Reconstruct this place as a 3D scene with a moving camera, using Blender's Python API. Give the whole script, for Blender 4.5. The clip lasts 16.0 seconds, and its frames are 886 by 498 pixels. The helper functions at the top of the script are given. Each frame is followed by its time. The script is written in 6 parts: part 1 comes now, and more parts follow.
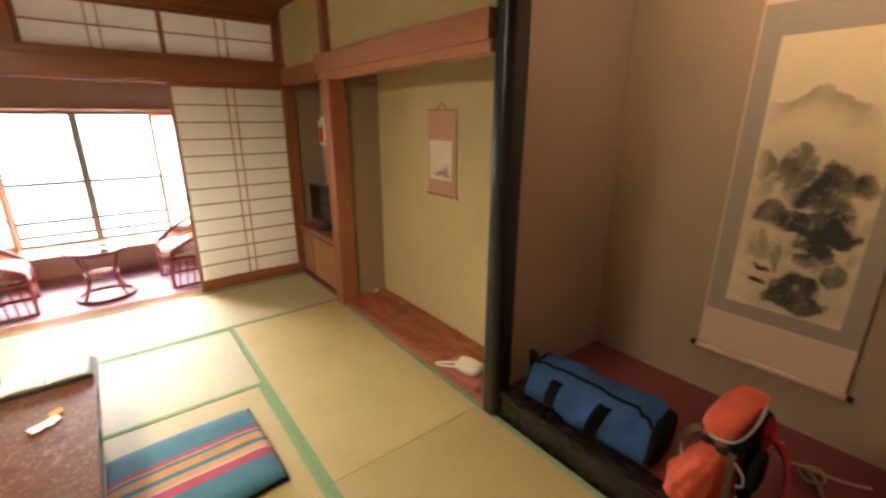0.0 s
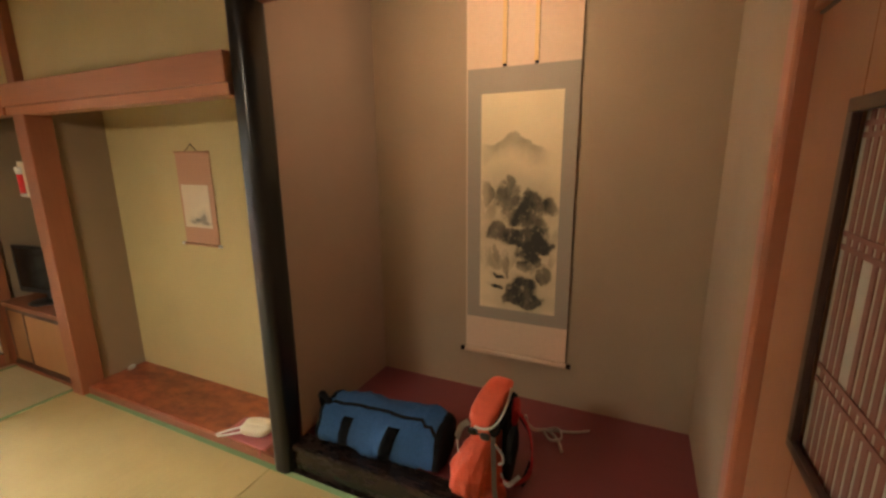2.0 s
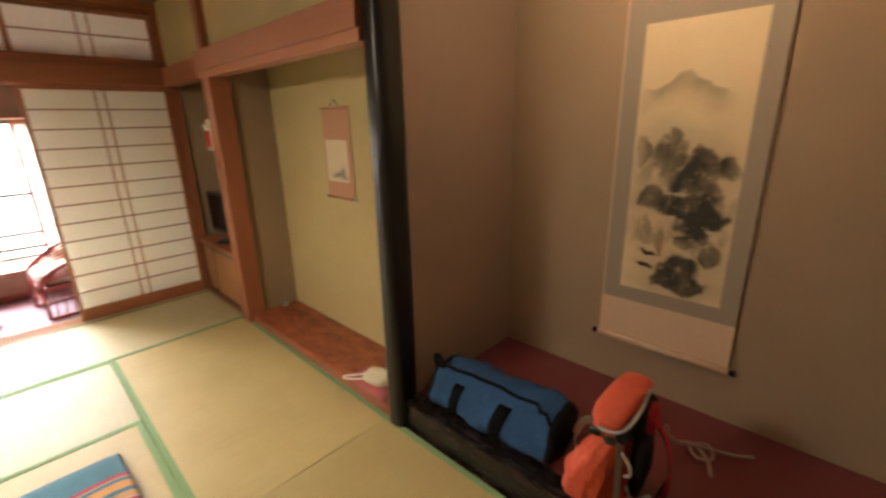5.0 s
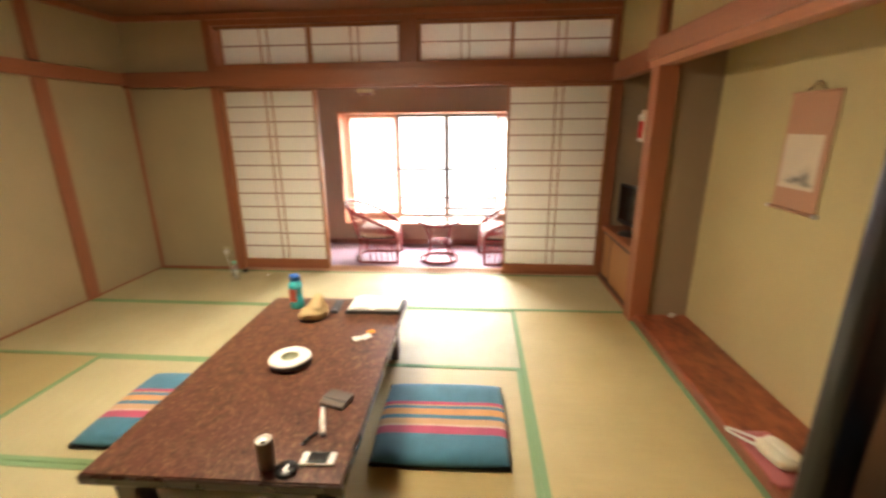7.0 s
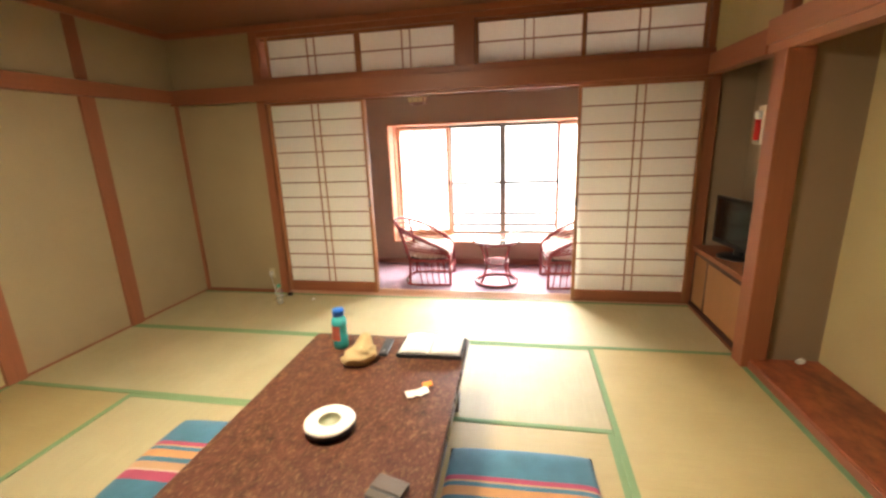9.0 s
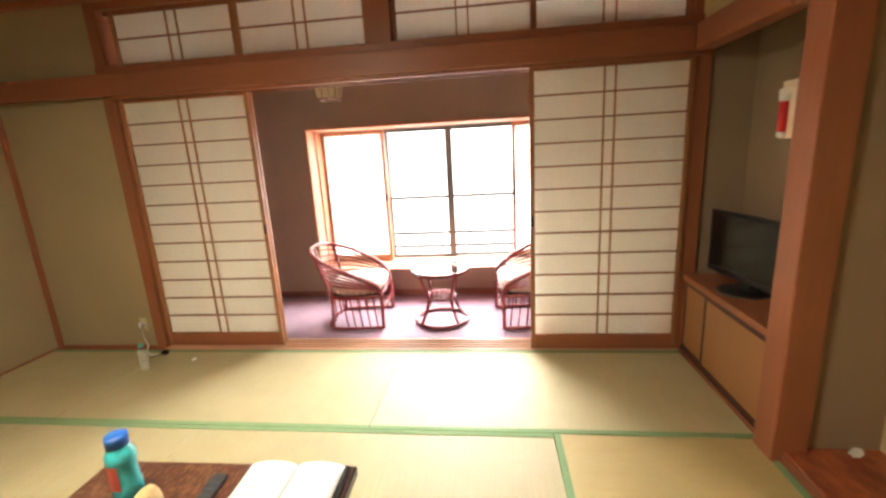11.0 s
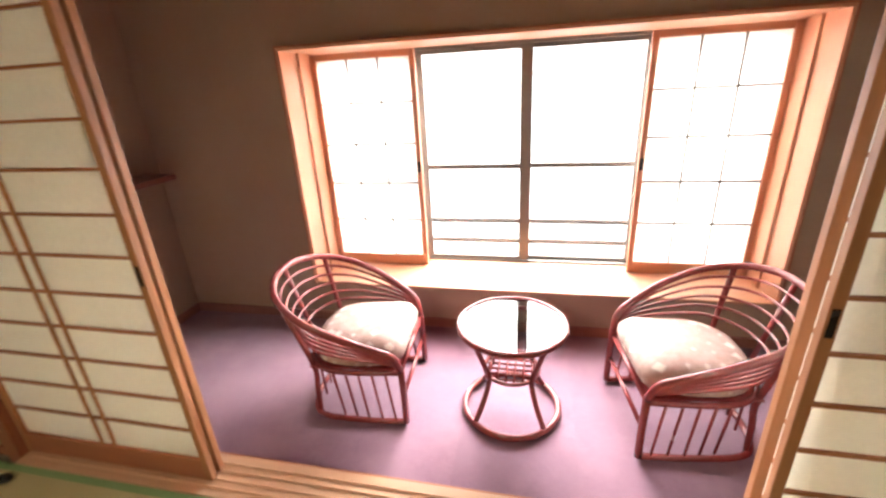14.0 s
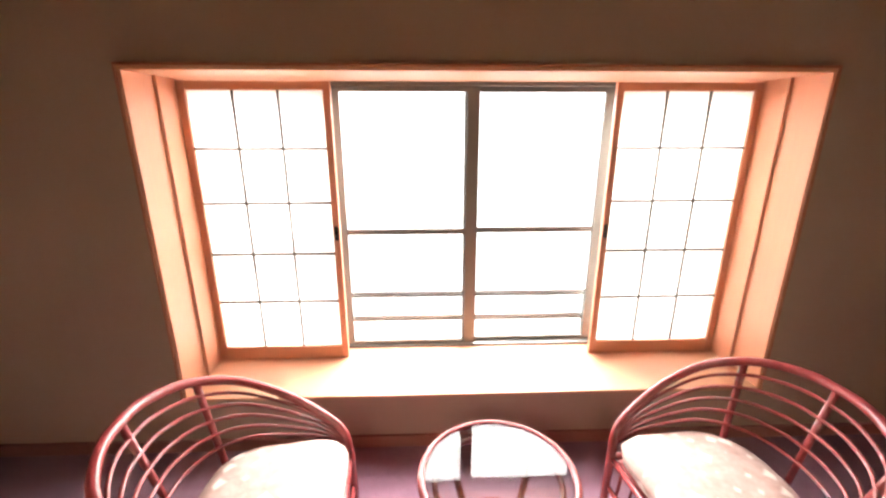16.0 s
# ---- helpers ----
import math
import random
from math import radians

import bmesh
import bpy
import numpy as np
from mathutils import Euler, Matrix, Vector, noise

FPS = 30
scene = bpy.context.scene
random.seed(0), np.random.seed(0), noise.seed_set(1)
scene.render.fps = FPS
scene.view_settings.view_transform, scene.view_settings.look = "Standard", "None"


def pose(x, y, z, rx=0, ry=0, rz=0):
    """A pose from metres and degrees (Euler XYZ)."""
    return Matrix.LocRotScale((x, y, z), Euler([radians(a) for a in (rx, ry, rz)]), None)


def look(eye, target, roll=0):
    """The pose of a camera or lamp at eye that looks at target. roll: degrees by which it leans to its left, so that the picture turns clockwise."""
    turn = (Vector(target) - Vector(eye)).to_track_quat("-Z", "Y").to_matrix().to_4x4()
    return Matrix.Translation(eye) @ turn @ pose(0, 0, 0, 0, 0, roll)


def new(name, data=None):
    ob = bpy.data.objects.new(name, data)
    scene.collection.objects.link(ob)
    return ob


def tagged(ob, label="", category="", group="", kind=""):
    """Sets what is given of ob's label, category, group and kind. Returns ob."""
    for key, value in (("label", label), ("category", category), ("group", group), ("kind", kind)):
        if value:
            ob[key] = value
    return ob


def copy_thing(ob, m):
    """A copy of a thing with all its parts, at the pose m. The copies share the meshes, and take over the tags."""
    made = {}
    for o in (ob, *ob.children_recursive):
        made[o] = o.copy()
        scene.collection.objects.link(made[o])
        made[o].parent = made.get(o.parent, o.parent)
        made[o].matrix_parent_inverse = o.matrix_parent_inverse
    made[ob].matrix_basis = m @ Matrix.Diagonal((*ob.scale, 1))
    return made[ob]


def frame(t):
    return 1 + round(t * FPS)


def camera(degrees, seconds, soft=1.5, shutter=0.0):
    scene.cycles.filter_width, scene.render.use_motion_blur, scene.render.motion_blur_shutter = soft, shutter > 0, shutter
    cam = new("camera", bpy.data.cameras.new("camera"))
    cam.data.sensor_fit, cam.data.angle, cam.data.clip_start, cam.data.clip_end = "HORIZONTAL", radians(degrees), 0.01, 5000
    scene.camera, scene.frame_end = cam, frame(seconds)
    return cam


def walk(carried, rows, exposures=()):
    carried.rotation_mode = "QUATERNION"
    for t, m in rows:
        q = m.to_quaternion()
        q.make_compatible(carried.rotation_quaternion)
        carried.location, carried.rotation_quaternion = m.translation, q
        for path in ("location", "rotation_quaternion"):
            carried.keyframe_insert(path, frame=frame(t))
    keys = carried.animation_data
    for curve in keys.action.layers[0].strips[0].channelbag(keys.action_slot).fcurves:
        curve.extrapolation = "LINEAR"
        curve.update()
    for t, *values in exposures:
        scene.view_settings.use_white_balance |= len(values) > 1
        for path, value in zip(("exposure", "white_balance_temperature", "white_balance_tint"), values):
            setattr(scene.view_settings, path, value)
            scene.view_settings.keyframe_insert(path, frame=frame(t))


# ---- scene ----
cam = camera(92.3, 16.0, soft=2.6, shutter=0.4)
EXPOSURE = [(0.0, 0.24), (6.0, 0.24), (7.0, 0.36), (9.5, 0.38), (12.0, 0.26), (13.0, 0.18), (14.5, -0.15), (16.0, -0.2)]
PATH = [
    (0, (0.424, 0.282, 1.526), (1.6, 1.789, 0.937), 0.2),
    (0.5, (0.437, 0.249, 1.532), (1.835, 1.554, 0.947), 0.4),
    (1, (0.449, 0.208, 1.537), (2.027, 1.301, 0.977), 0.5),
    (1.5, (0.466, 0.159, 1.534), (2.166, 1.069, 1.003), 0.3),
    (2, (0.484, 0.148, 1.546), (2.256, 0.968, 1.113), -0.6),
    (2.5, (0.487, 0.142, 1.544), (2.284, 0.891, 1.086), 0.9),
    (3, (0.504, 0.123, 1.518), (2.281, 0.791, 0.89), 0.3),
    (3.2, (0.508, 0.117, 1.508), (2.278, 0.758, 0.833), 0.4),
    (5.3, (0.711, 0.249, 1.484), (1.859, 1.763, 0.86), -0.9),
    (5.5, (0.722, 0.284, 1.482), (1.682, 1.904, 0.811), -0.7),
    (6, (0.734, 0.318, 1.473), (1.258, 2.135, 0.823), -1.3),
    (6.5, (0.708, 0.333, 1.459), (0.928, 2.228, 0.861), -0.6),
    (7, (0.644, 0.359, 1.439), (0.488, 2.273, 0.881), -0.5),
    (7.5, (0.483, 0.417, 1.419), (-0.187, 2.223, 0.881), -0.9),
    (8, (0.359, 0.502, 1.383), (-0.48, 2.238, 0.851), -3.4),
    (8.5, (0.398, 0.602, 1.384), (-0.064, 2.446, 0.763), -2.8),
    (9, (0.489, 0.788, 1.407), (0.119, 2.69, 0.912), -2.2),
    (9.5, (0.565, 0.982, 1.378), (0.391, 2.905, 0.855), -1.9),
    (9.7, (0.575, 1.075, 1.363), (0.484, 3.009, 0.863), -1.6),
    (11.8, (0.74, 2.252, 1.344), (0.245, 4.137, 0.894), -1.9),
    (12, (0.748, 2.397, 1.364), (0.179, 4.251, 0.876), -0.8),
    (12.5, (0.707, 2.716, 1.411), (0.196, 4.581, 0.898), -0.9),
    (13, (0.551, 3.016, 1.403), (0.11, 4.88, 0.827), -2.3),
    (13.5, (0.476, 3.285, 1.401), (-0.089, 5.081, 0.725), -1.1),
    (14, (0.304, 3.503, 1.391), (-0.119, 5.314, 0.658), -3.2),
    (14.5, (0.217, 3.685, 1.363), (0.016, 5.528, 0.614), -1.7),
    (15, (0.207, 3.883, 1.396), (0.003, 5.768, 0.761), 1.0),
    (15.5, (0.112, 4.014, 1.391), (0.09, 5.911, 0.759), 0.7),
    (16, (0.005, 4.12, 1.413), (0.075, 6.033, 0.835), 0.0),
]
walk(cam, [(t, look(eye, target, roll)) for t, eye, target, roll in PATH], EXPOSURE)

# ---- light ----
world = bpy.data.worlds.new("sky")
scene.world = world
world.use_nodes = True
wn = world.node_tree.nodes
sky = wn.new("ShaderNodeTexSky")
sky.sky_type = "NISHITA"
sky.sun_disc = False
sky.sun_elevation, sky.sun_rotation = radians(48), radians(20)
world.node_tree.links.new(sky.outputs[0], wn["Background"].inputs[0])
wn["Background"].inputs[1].default_value = 0.12

sun = new("sun", bpy.data.lights.new("sun", "SUN"))
sun.data.energy, sun.data.angle, sun.data.color = 1.0, radians(14), (1.0, 0.95, 0.88)
sun.matrix_world = look((1.5, 12, 11), (0.3, 5.0, 0))


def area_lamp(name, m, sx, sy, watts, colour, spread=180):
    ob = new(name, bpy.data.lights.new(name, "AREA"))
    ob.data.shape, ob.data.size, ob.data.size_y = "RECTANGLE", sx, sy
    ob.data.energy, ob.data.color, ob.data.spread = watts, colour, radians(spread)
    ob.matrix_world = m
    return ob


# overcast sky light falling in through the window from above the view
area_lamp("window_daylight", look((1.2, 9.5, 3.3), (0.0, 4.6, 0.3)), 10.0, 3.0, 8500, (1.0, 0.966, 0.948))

# ---- materials ----


def nodes_of(name):
    m = bpy.data.materials.new(name)
    m.use_nodes = True
    return m, m.node_tree.nodes, m.node_tree.links, m.node_tree.nodes["Principled BSDF"]


def coords(n, l, scale=(1, 1, 1)):
    tc, mp = n.new("ShaderNodeTexCoord"), n.new("ShaderNodeMapping")
    mp.inputs["Scale"].default_value = scale
    l.new(tc.outputs["Object"], mp.inputs["Vector"])
    return mp.outputs["Vector"]


def noise_tex(n, l, vec, scale, detail=4, rough=0.55):
    t = n.new("ShaderNodeTexNoise")
    t.inputs["Scale"].default_value, t.inputs["Detail"].default_value = scale, detail
    t.inputs["Roughness"].default_value = rough
    l.new(vec, t.inputs["Vector"])
    return t.outputs["Fac"]


def ramp(n, l, fac, stops):
    r = n.new("ShaderNodeValToRGB")
    e = r.color_ramp.elements
    while len(e) < len(stops):
        e.new(0.5)
    for k, (p, c) in enumerate(stops):
        e[k].position, e[k].color = p, (*c, 1)
    l.new(fac, r.inputs["Fac"])
    return r.outputs["Color"]


def mix(n, l, fac, a, b, how="MIX"):
    x = n.new("ShaderNodeMix")
    x.data_type, x.blend_type = "RGBA", how
    for v, s in ((fac, x.inputs[0]), (a, x.inputs[6]), (b, x.inputs[7])):
        if isinstance(v, (int, float)):
            s.default_value = v
        elif isinstance(v, tuple):
            s.default_value = (*v, 1)
        else:
            l.new(v, s)
    return x.outputs[2]


def bump(n, l, p, height, strength, dist=0.002):
    b = n.new("ShaderNodeBump")
    b.inputs["Strength"].default_value, b.inputs["Distance"].default_value = strength, dist
    l.new(height, b.inputs["Height"])
    l.new(b.outputs[0], p.inputs["Normal"])


def tone(c, k):
    return tuple(min(1, v * k) for v in c)


def plain(name, c, rough=0.5, vary=0.12, scale=40, metal=0.0, relief=0.1, coat=0.0, depth=0.002, crease=0.0):
    """A paint, plastic, cloth or metal with fine and broad unevenness."""
    m, n, l, p = nodes_of(name)
    v = coords(n, l)
    fine, broad = noise_tex(n, l, v, scale), noise_tex(n, l, v, scale / 9)
    a = ramp(n, l, fine, [(0.3, tone(c, 1 - vary)), (0.7, tone(c, 1 + vary))])
    a = mix(n, l, broad, a, tone(c, 1 + vary * 0.7), "MIX") if vary else a
    l.new(a, p.inputs["Base Color"])
    rr = n.new("ShaderNodeMapRange")
    rr.inputs["To Min"].default_value, rr.inputs["To Max"].default_value = max(0.02, rough - 0.08), min(1, rough + 0.08)
    l.new(broad, rr.inputs["Value"])
    l.new(rr.outputs[0], p.inputs["Roughness"])
    p.inputs["Metallic"].default_value = metal
    p.inputs["Coat Weight"].default_value = coat
    if rough >= 0.6:
        p.inputs["Specular IOR Level"].default_value = 0.15
    if crease:
        soft = noise_tex(n, l, coords(n, l, (1, 1, 0.6)), crease, 3, 0.6)
        fine = mix(n, l, 0.25, soft, fine)
    if relief:
        bump(n, l, p, fine, relief, depth)
    return m


def wood(name, c, axis="z", rough=0.42, contrast=0.35, coat=0.0, grain=1.0):
    """Timber with its grain along one axis of the world."""
    m, n, l, p = nodes_of(name)
    s = {"x": (1.2, 22, 22), "y": (22, 1.2, 22), "z": (22, 22, 1.2)}[axis]
    v = coords(n, l, tuple(q * grain for q in s))
    fine = noise_tex(n, l, v, 3.0, 6, 0.6)
    rings = noise_tex(n, l, v, 0.55, 3, 0.5)
    broad = noise_tex(n, l, coords(n, l), 1.6, 3)
    a = ramp(n, l, fine, [(0.25, tone(c, 1 - contrast)), (0.55, c), (0.8, tone(c, 1 + contrast * 0.6))])
    a = mix(n, l, rings, tone(c, 0.75), a)
    a = mix(n, l, 0.5, a, mix(n, l, broad, tone(c, 0.8), tone(c, 1.2)))
    oi = n.new("ShaderNodeObjectInfo")
    hs = n.new("ShaderNodeHueSaturation")
    mr = n.new("ShaderNodeMapRange")
    mr.inputs["To Min"].default_value, mr.inputs["To Max"].default_value = 0.88, 1.12
    l.new(oi.outputs["Random"], mr.inputs["Value"])
    l.new(mr.outputs[0], hs.inputs["Value"])
    l.new(a, hs.inputs["Color"])
    l.new(hs.outputs[0], p.inputs["Base Color"])
    p.inputs["Roughness"].default_value = rough
    p.inputs["Specular IOR Level"].default_value = 0.32
    p.inputs["Coat Weight"].default_value = coat
    bump(n, l, p, fine, 0.15, 0.001)
    return m


def plaster(name, c):
    """Sanded earthen wall plaster."""
    m, n, l, p = nodes_of(name)
    v = coords(n, l)
    sand, blotch = noise_tex(n, l, v, 420, 3, 0.7), noise_tex(n, l, v, 2.2, 5)
    streak = noise_tex(n, l, coords(n, l, (6, 6, 0.7)), 2.0, 4)
    a = ramp(n, l, sand, [(0.3, tone(c, 0.82)), (0.7, tone(c, 1.12))])
    a = mix(n, l, mix(n, l, 0.4, blotch, streak), a, tone(c, 1.08))
    a = mix(n, l, 0.25, a, ramp(n, l, blotch, [(0.35, tone(c, 0.86)), (0.65, tone(c, 1.1))]))
    l.new(a, p.inputs["Base Color"])
    p.inputs["Roughness"].default_value = 0.93
    bump(n, l, p, sand, 0.35, 0.0015)
    return m


def tatami(name, along):
    """Woven rush; along: the axis of the mat's long side."""
    m, n, l, p = nodes_of(name)
    v = coords(n, l)
    w = n.new("ShaderNodeTexWave")
    w.bands_direction = "X" if along == "x" else "Y"
    w.inputs["Scale"].default_value, w.inputs["Distortion"].default_value = 21.0, 0.4
    w.inputs["Detail"].default_value, w.inputs["Detail Scale"].default_value = 1.0, 3.0
    l.new(v, w.inputs["Vector"])
    s = (3, 320, 40) if along == "y" else (320, 3, 40)
    rush = noise_tex(n, l, coords(n, l, s if along == "x" else s), 1.0, 3, 0.7)
    wear, broad = noise_tex(n, l, v, 3.0, 5, 0.6), noise_tex(n, l, v, 0.7, 2)
    c1, c2, c3 = (0.395, 0.335, 0.175), (0.49, 0.43, 0.25), (0.33, 0.295, 0.145)
    a = ramp(n, l, rush, [(0.25, c3), (0.5, c1), (0.78, c2)])
    a = mix(n, l, 0.45, a, ramp(n, l, wear, [(0.3, c1), (0.7, c2)]))
    a = mix(n, l, mix(n, l, 0.88, w.outputs["Fac"], (0, 0, 0)), a, c3)
    # direction-dependent sheen put into the colour: mats along y yellower and darker
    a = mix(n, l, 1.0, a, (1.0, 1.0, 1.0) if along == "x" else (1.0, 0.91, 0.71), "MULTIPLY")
    oi = n.new("ShaderNodeObjectInfo")
    hs = n.new("ShaderNodeHueSaturation")
    mr = n.new("ShaderNodeMapRange")
    mr.inputs["To Min"].default_value, mr.inputs["To Max"].default_value = 0.9, 1.12
    l.new(oi.outputs["Random"], mr.inputs["Value"])
    l.new(mr.outputs[0], hs.inputs["Value"])
    l.new(a, hs.inputs["Color"])
    l.new(hs.outputs[0], p.inputs["Base Color"])
    p.inputs["Roughness"].default_value = 0.58
    p.inputs["Specular IOR Level"].default_value = 0.36
    bump(n, l, p, mix(n, l, 0.5, w.outputs["Fac"], rush), 0.16, 0.0012)
    return m


def paper(name, c, through_light, rough=0.9):
    """Thin paper that lets light through."""
    m, n, l, p = nodes_of(name)
    v = coords(n, l)
    f = noise_tex(n, l, v, 55, 5, 0.65)
    b = noise_tex(n, l, v, 1.5, 3)
    a = ramp(n, l, f, [(0.3, tone(c, 0.93)), (0.7, tone(c, 1.04))])
    a = mix(n, l, b, a, tone(c, 0.96))
    l.new(a, p.inputs["Base Color"])
    p.inputs["Roughness"].default_value = rough
    t = n.new("ShaderNodeBsdfTranslucent")
    l.new(a, t.inputs["Color"])
    x = n.new("ShaderNodeMixShader")
    x.inputs[0].default_value = through_light
    l.new(p.outputs[0], x.inputs[1])
    l.new(t.outputs[0], x.inputs[2])
    l.new(x.outputs[0], n["Material Output"].inputs["Surface"])
    return m


def glass(name, c=(1, 1, 1), rough=0.0, ior=1.45):
    m, n, l, p = nodes_of(name)
    p.inputs["Base Color"].default_value = (*c, 1)
    p.inputs["Roughness"].default_value, p.inputs["IOR"].default_value = rough, ior
    p.inputs["Transmission Weight"].default_value = 1.0
    return m


def glow(name, c, strength):
    m, n, l, p = nodes_of(name)
    p.inputs["Base Color"].default_value = (*c, 1)
    p.inputs["Emission Color"].default_value, p.inputs["Emission Strength"].default_value = (*c, 1), strength
    return m


def carpet_material():
    m, n, l, p = nodes_of("purple_carpet")
    v = coords(n, l)
    loop, tread = noise_tex(n, l, v, 180, 4, 0.75), noise_tex(n, l, v, 3.5, 6, 0.65)
    a = ramp(n, l, loop, [(0.25, (0.10, 0.042, 0.066)), (0.75, (0.22, 0.098, 0.148))])
    a = mix(n, l, ramp(n, l, tread, [(0.38, (0, 0, 0)), (0.62, (0.75, 0.75, 0.75))]), a, (0.205, 0.104, 0.142))
    tile = n.new("ShaderNodeVectorMath")
    tile.operation = 'SNAP'
    tile.inputs[1].default_value = (0.5, 0.5, 4.0)
    l.new(v, tile.inputs[0])
    shade = n.new("ShaderNodeTexWhiteNoise")
    l.new(tile.outputs[0], shade.inputs["Vector"])
    a = mix(n, l, ramp(n, l, shade.outputs["Value"], [(0.3, (0, 0, 0)), (0.9, (0.35, 0.35, 0.35))]), a, (0.13, 0.062, 0.095))
    l.new(a, p.inputs["Base Color"])
    p.inputs["Roughness"].default_value = 0.95
    p.inputs["Sheen Weight"].default_value = 0.25
    bump(n, l, p, loop, 0.6, 0.003)
    return m


def worn_lacquer(name):
    """Near-black lacquer rubbed through to red-brown timber in patches."""
    m, n, l, p = nodes_of(name)
    rub, scratch = noise_tex(n, l, coords(n, l, (6.0, 2.0, 6.0)), 4.0, 6, 0.7), noise_tex(n, l, coords(n, l, (60.0, 3.0, 60.0)), 3.0, 4, 0.6)
    a = ramp(n, l, scratch, [(0.3, (0.008, 0.006, 0.005)), (0.75, (0.018, 0.011, 0.009))])
    a = mix(n, l, ramp(n, l, rub, [(0.52, (0, 0, 0)), (0.68, (0.5, 0.5, 0.5))]), a, (0.045, 0.015, 0.011))
    l.new(a, p.inputs["Base Color"])
    l.new(ramp(n, l, rub, [(0.4, (0.18, 0.18, 0.18)), (0.7, (0.42, 0.42, 0.42))]), p.inputs["Roughness"])
    bump(n, l, p, scratch, 0.08, 0.001)
    return m


def burl(name):
    """Lacquered burl: dark mottled red-brown with golden flecks."""
    m, n, l, p = nodes_of(name)
    v = coords(n, l)
    skew = coords(n, l, (1.0, 0.62, 1.0))
    patch, blotch = noise_tex(n, l, skew, 7, 5, 0.7), noise_tex(n, l, skew, 30, 6, 0.72)
    fleck, fine = noise_tex(n, l, coords(n, l, (1.0, 0.45, 1.0)), 95, 4, 0.7), noise_tex(n, l, v, 240, 3, 0.6)
    a = ramp(n, l, blotch, [(0.34, (0.024, 0.010, 0.007)), (0.45, (0.068, 0.024, 0.015)), (0.55, (0.125, 0.046, 0.027)), (0.67, (0.225, 0.125, 0.063))])
    a = mix(n, l, ramp(n, l, patch, [(0.38, (0.75, 0.75, 0.75)), (0.62, (0.0, 0.0, 0.0))]), a, (0.105, 0.035, 0.025))
    a = mix(n, l, ramp(n, l, fleck, [(0.52, (0, 0, 0)), (0.68, (0.8, 0.8, 0.8))]), a, (0.25, 0.165, 0.075))
    a = mix(n, l, ramp(n, l, fine, [(0.34, (0.7, 0.7, 0.7)), (0.48, (0, 0, 0))]), a, (0.022, 0.010, 0.007))
    n1 = blotch
    l.new(a, p.inputs["Base Color"])
    p.inputs["Roughness"].default_value = 0.3
    p.inputs["Specular IOR Level"].default_value = 0.35
    bump(n, l, p, n1, 0.05, 0.001)
    return m


def figured(name, dark, light, along="y"):
    """Glossy board with broad flamed figure."""
    m, n, l, p = nodes_of(name)
    v = coords(n, l, (5, 1.3, 5) if along == "y" else (1.3, 5, 5))
    w = n.new("ShaderNodeTexWave")
    w.bands_direction = "X"
    w.inputs["Scale"].default_value, w.inputs["Distortion"].default_value = 1.6, 7.5
    w.inputs["Detail"].default_value, w.inputs["Detail Scale"].default_value = 4.0, 1.4
    l.new(v, w.inputs["Vector"])
    pores = noise_tex(n, l, coords(n, l, (160, 12, 60)), 1.0, 4, 0.7)
    blot = noise_tex(n, l, coords(n, l, (1, 0.55, 1)), 16, 6, 0.7)
    blot2 = noise_tex(n, l, coords(n, l, (1.6, 0.8, 1)), 7, 7, 0.72)
    mid = tuple((a + b) / 2 for a, b in zip(dark, light))
    a = ramp(n, l, blot2, [(0.36, dark), (0.49, mid), (0.6, light)])
    a = mix(n, l, 0.4, a, ramp(n, l, blot, [(0.35, dark), (0.65, light)]))
    a = mix(n, l, mix(n, l, 0.6, pores, (0, 0, 0)), a, dark)
    l.new(a, p.inputs["Base Color"])
    p.inputs["Roughness"].default_value = 0.3
    p.inputs["Coat Weight"].default_value, p.inputs["Coat Roughness"].default_value = 0.25, 0.15
    bump(n, l, p, pores, 0.08, 0.0008)
    return m


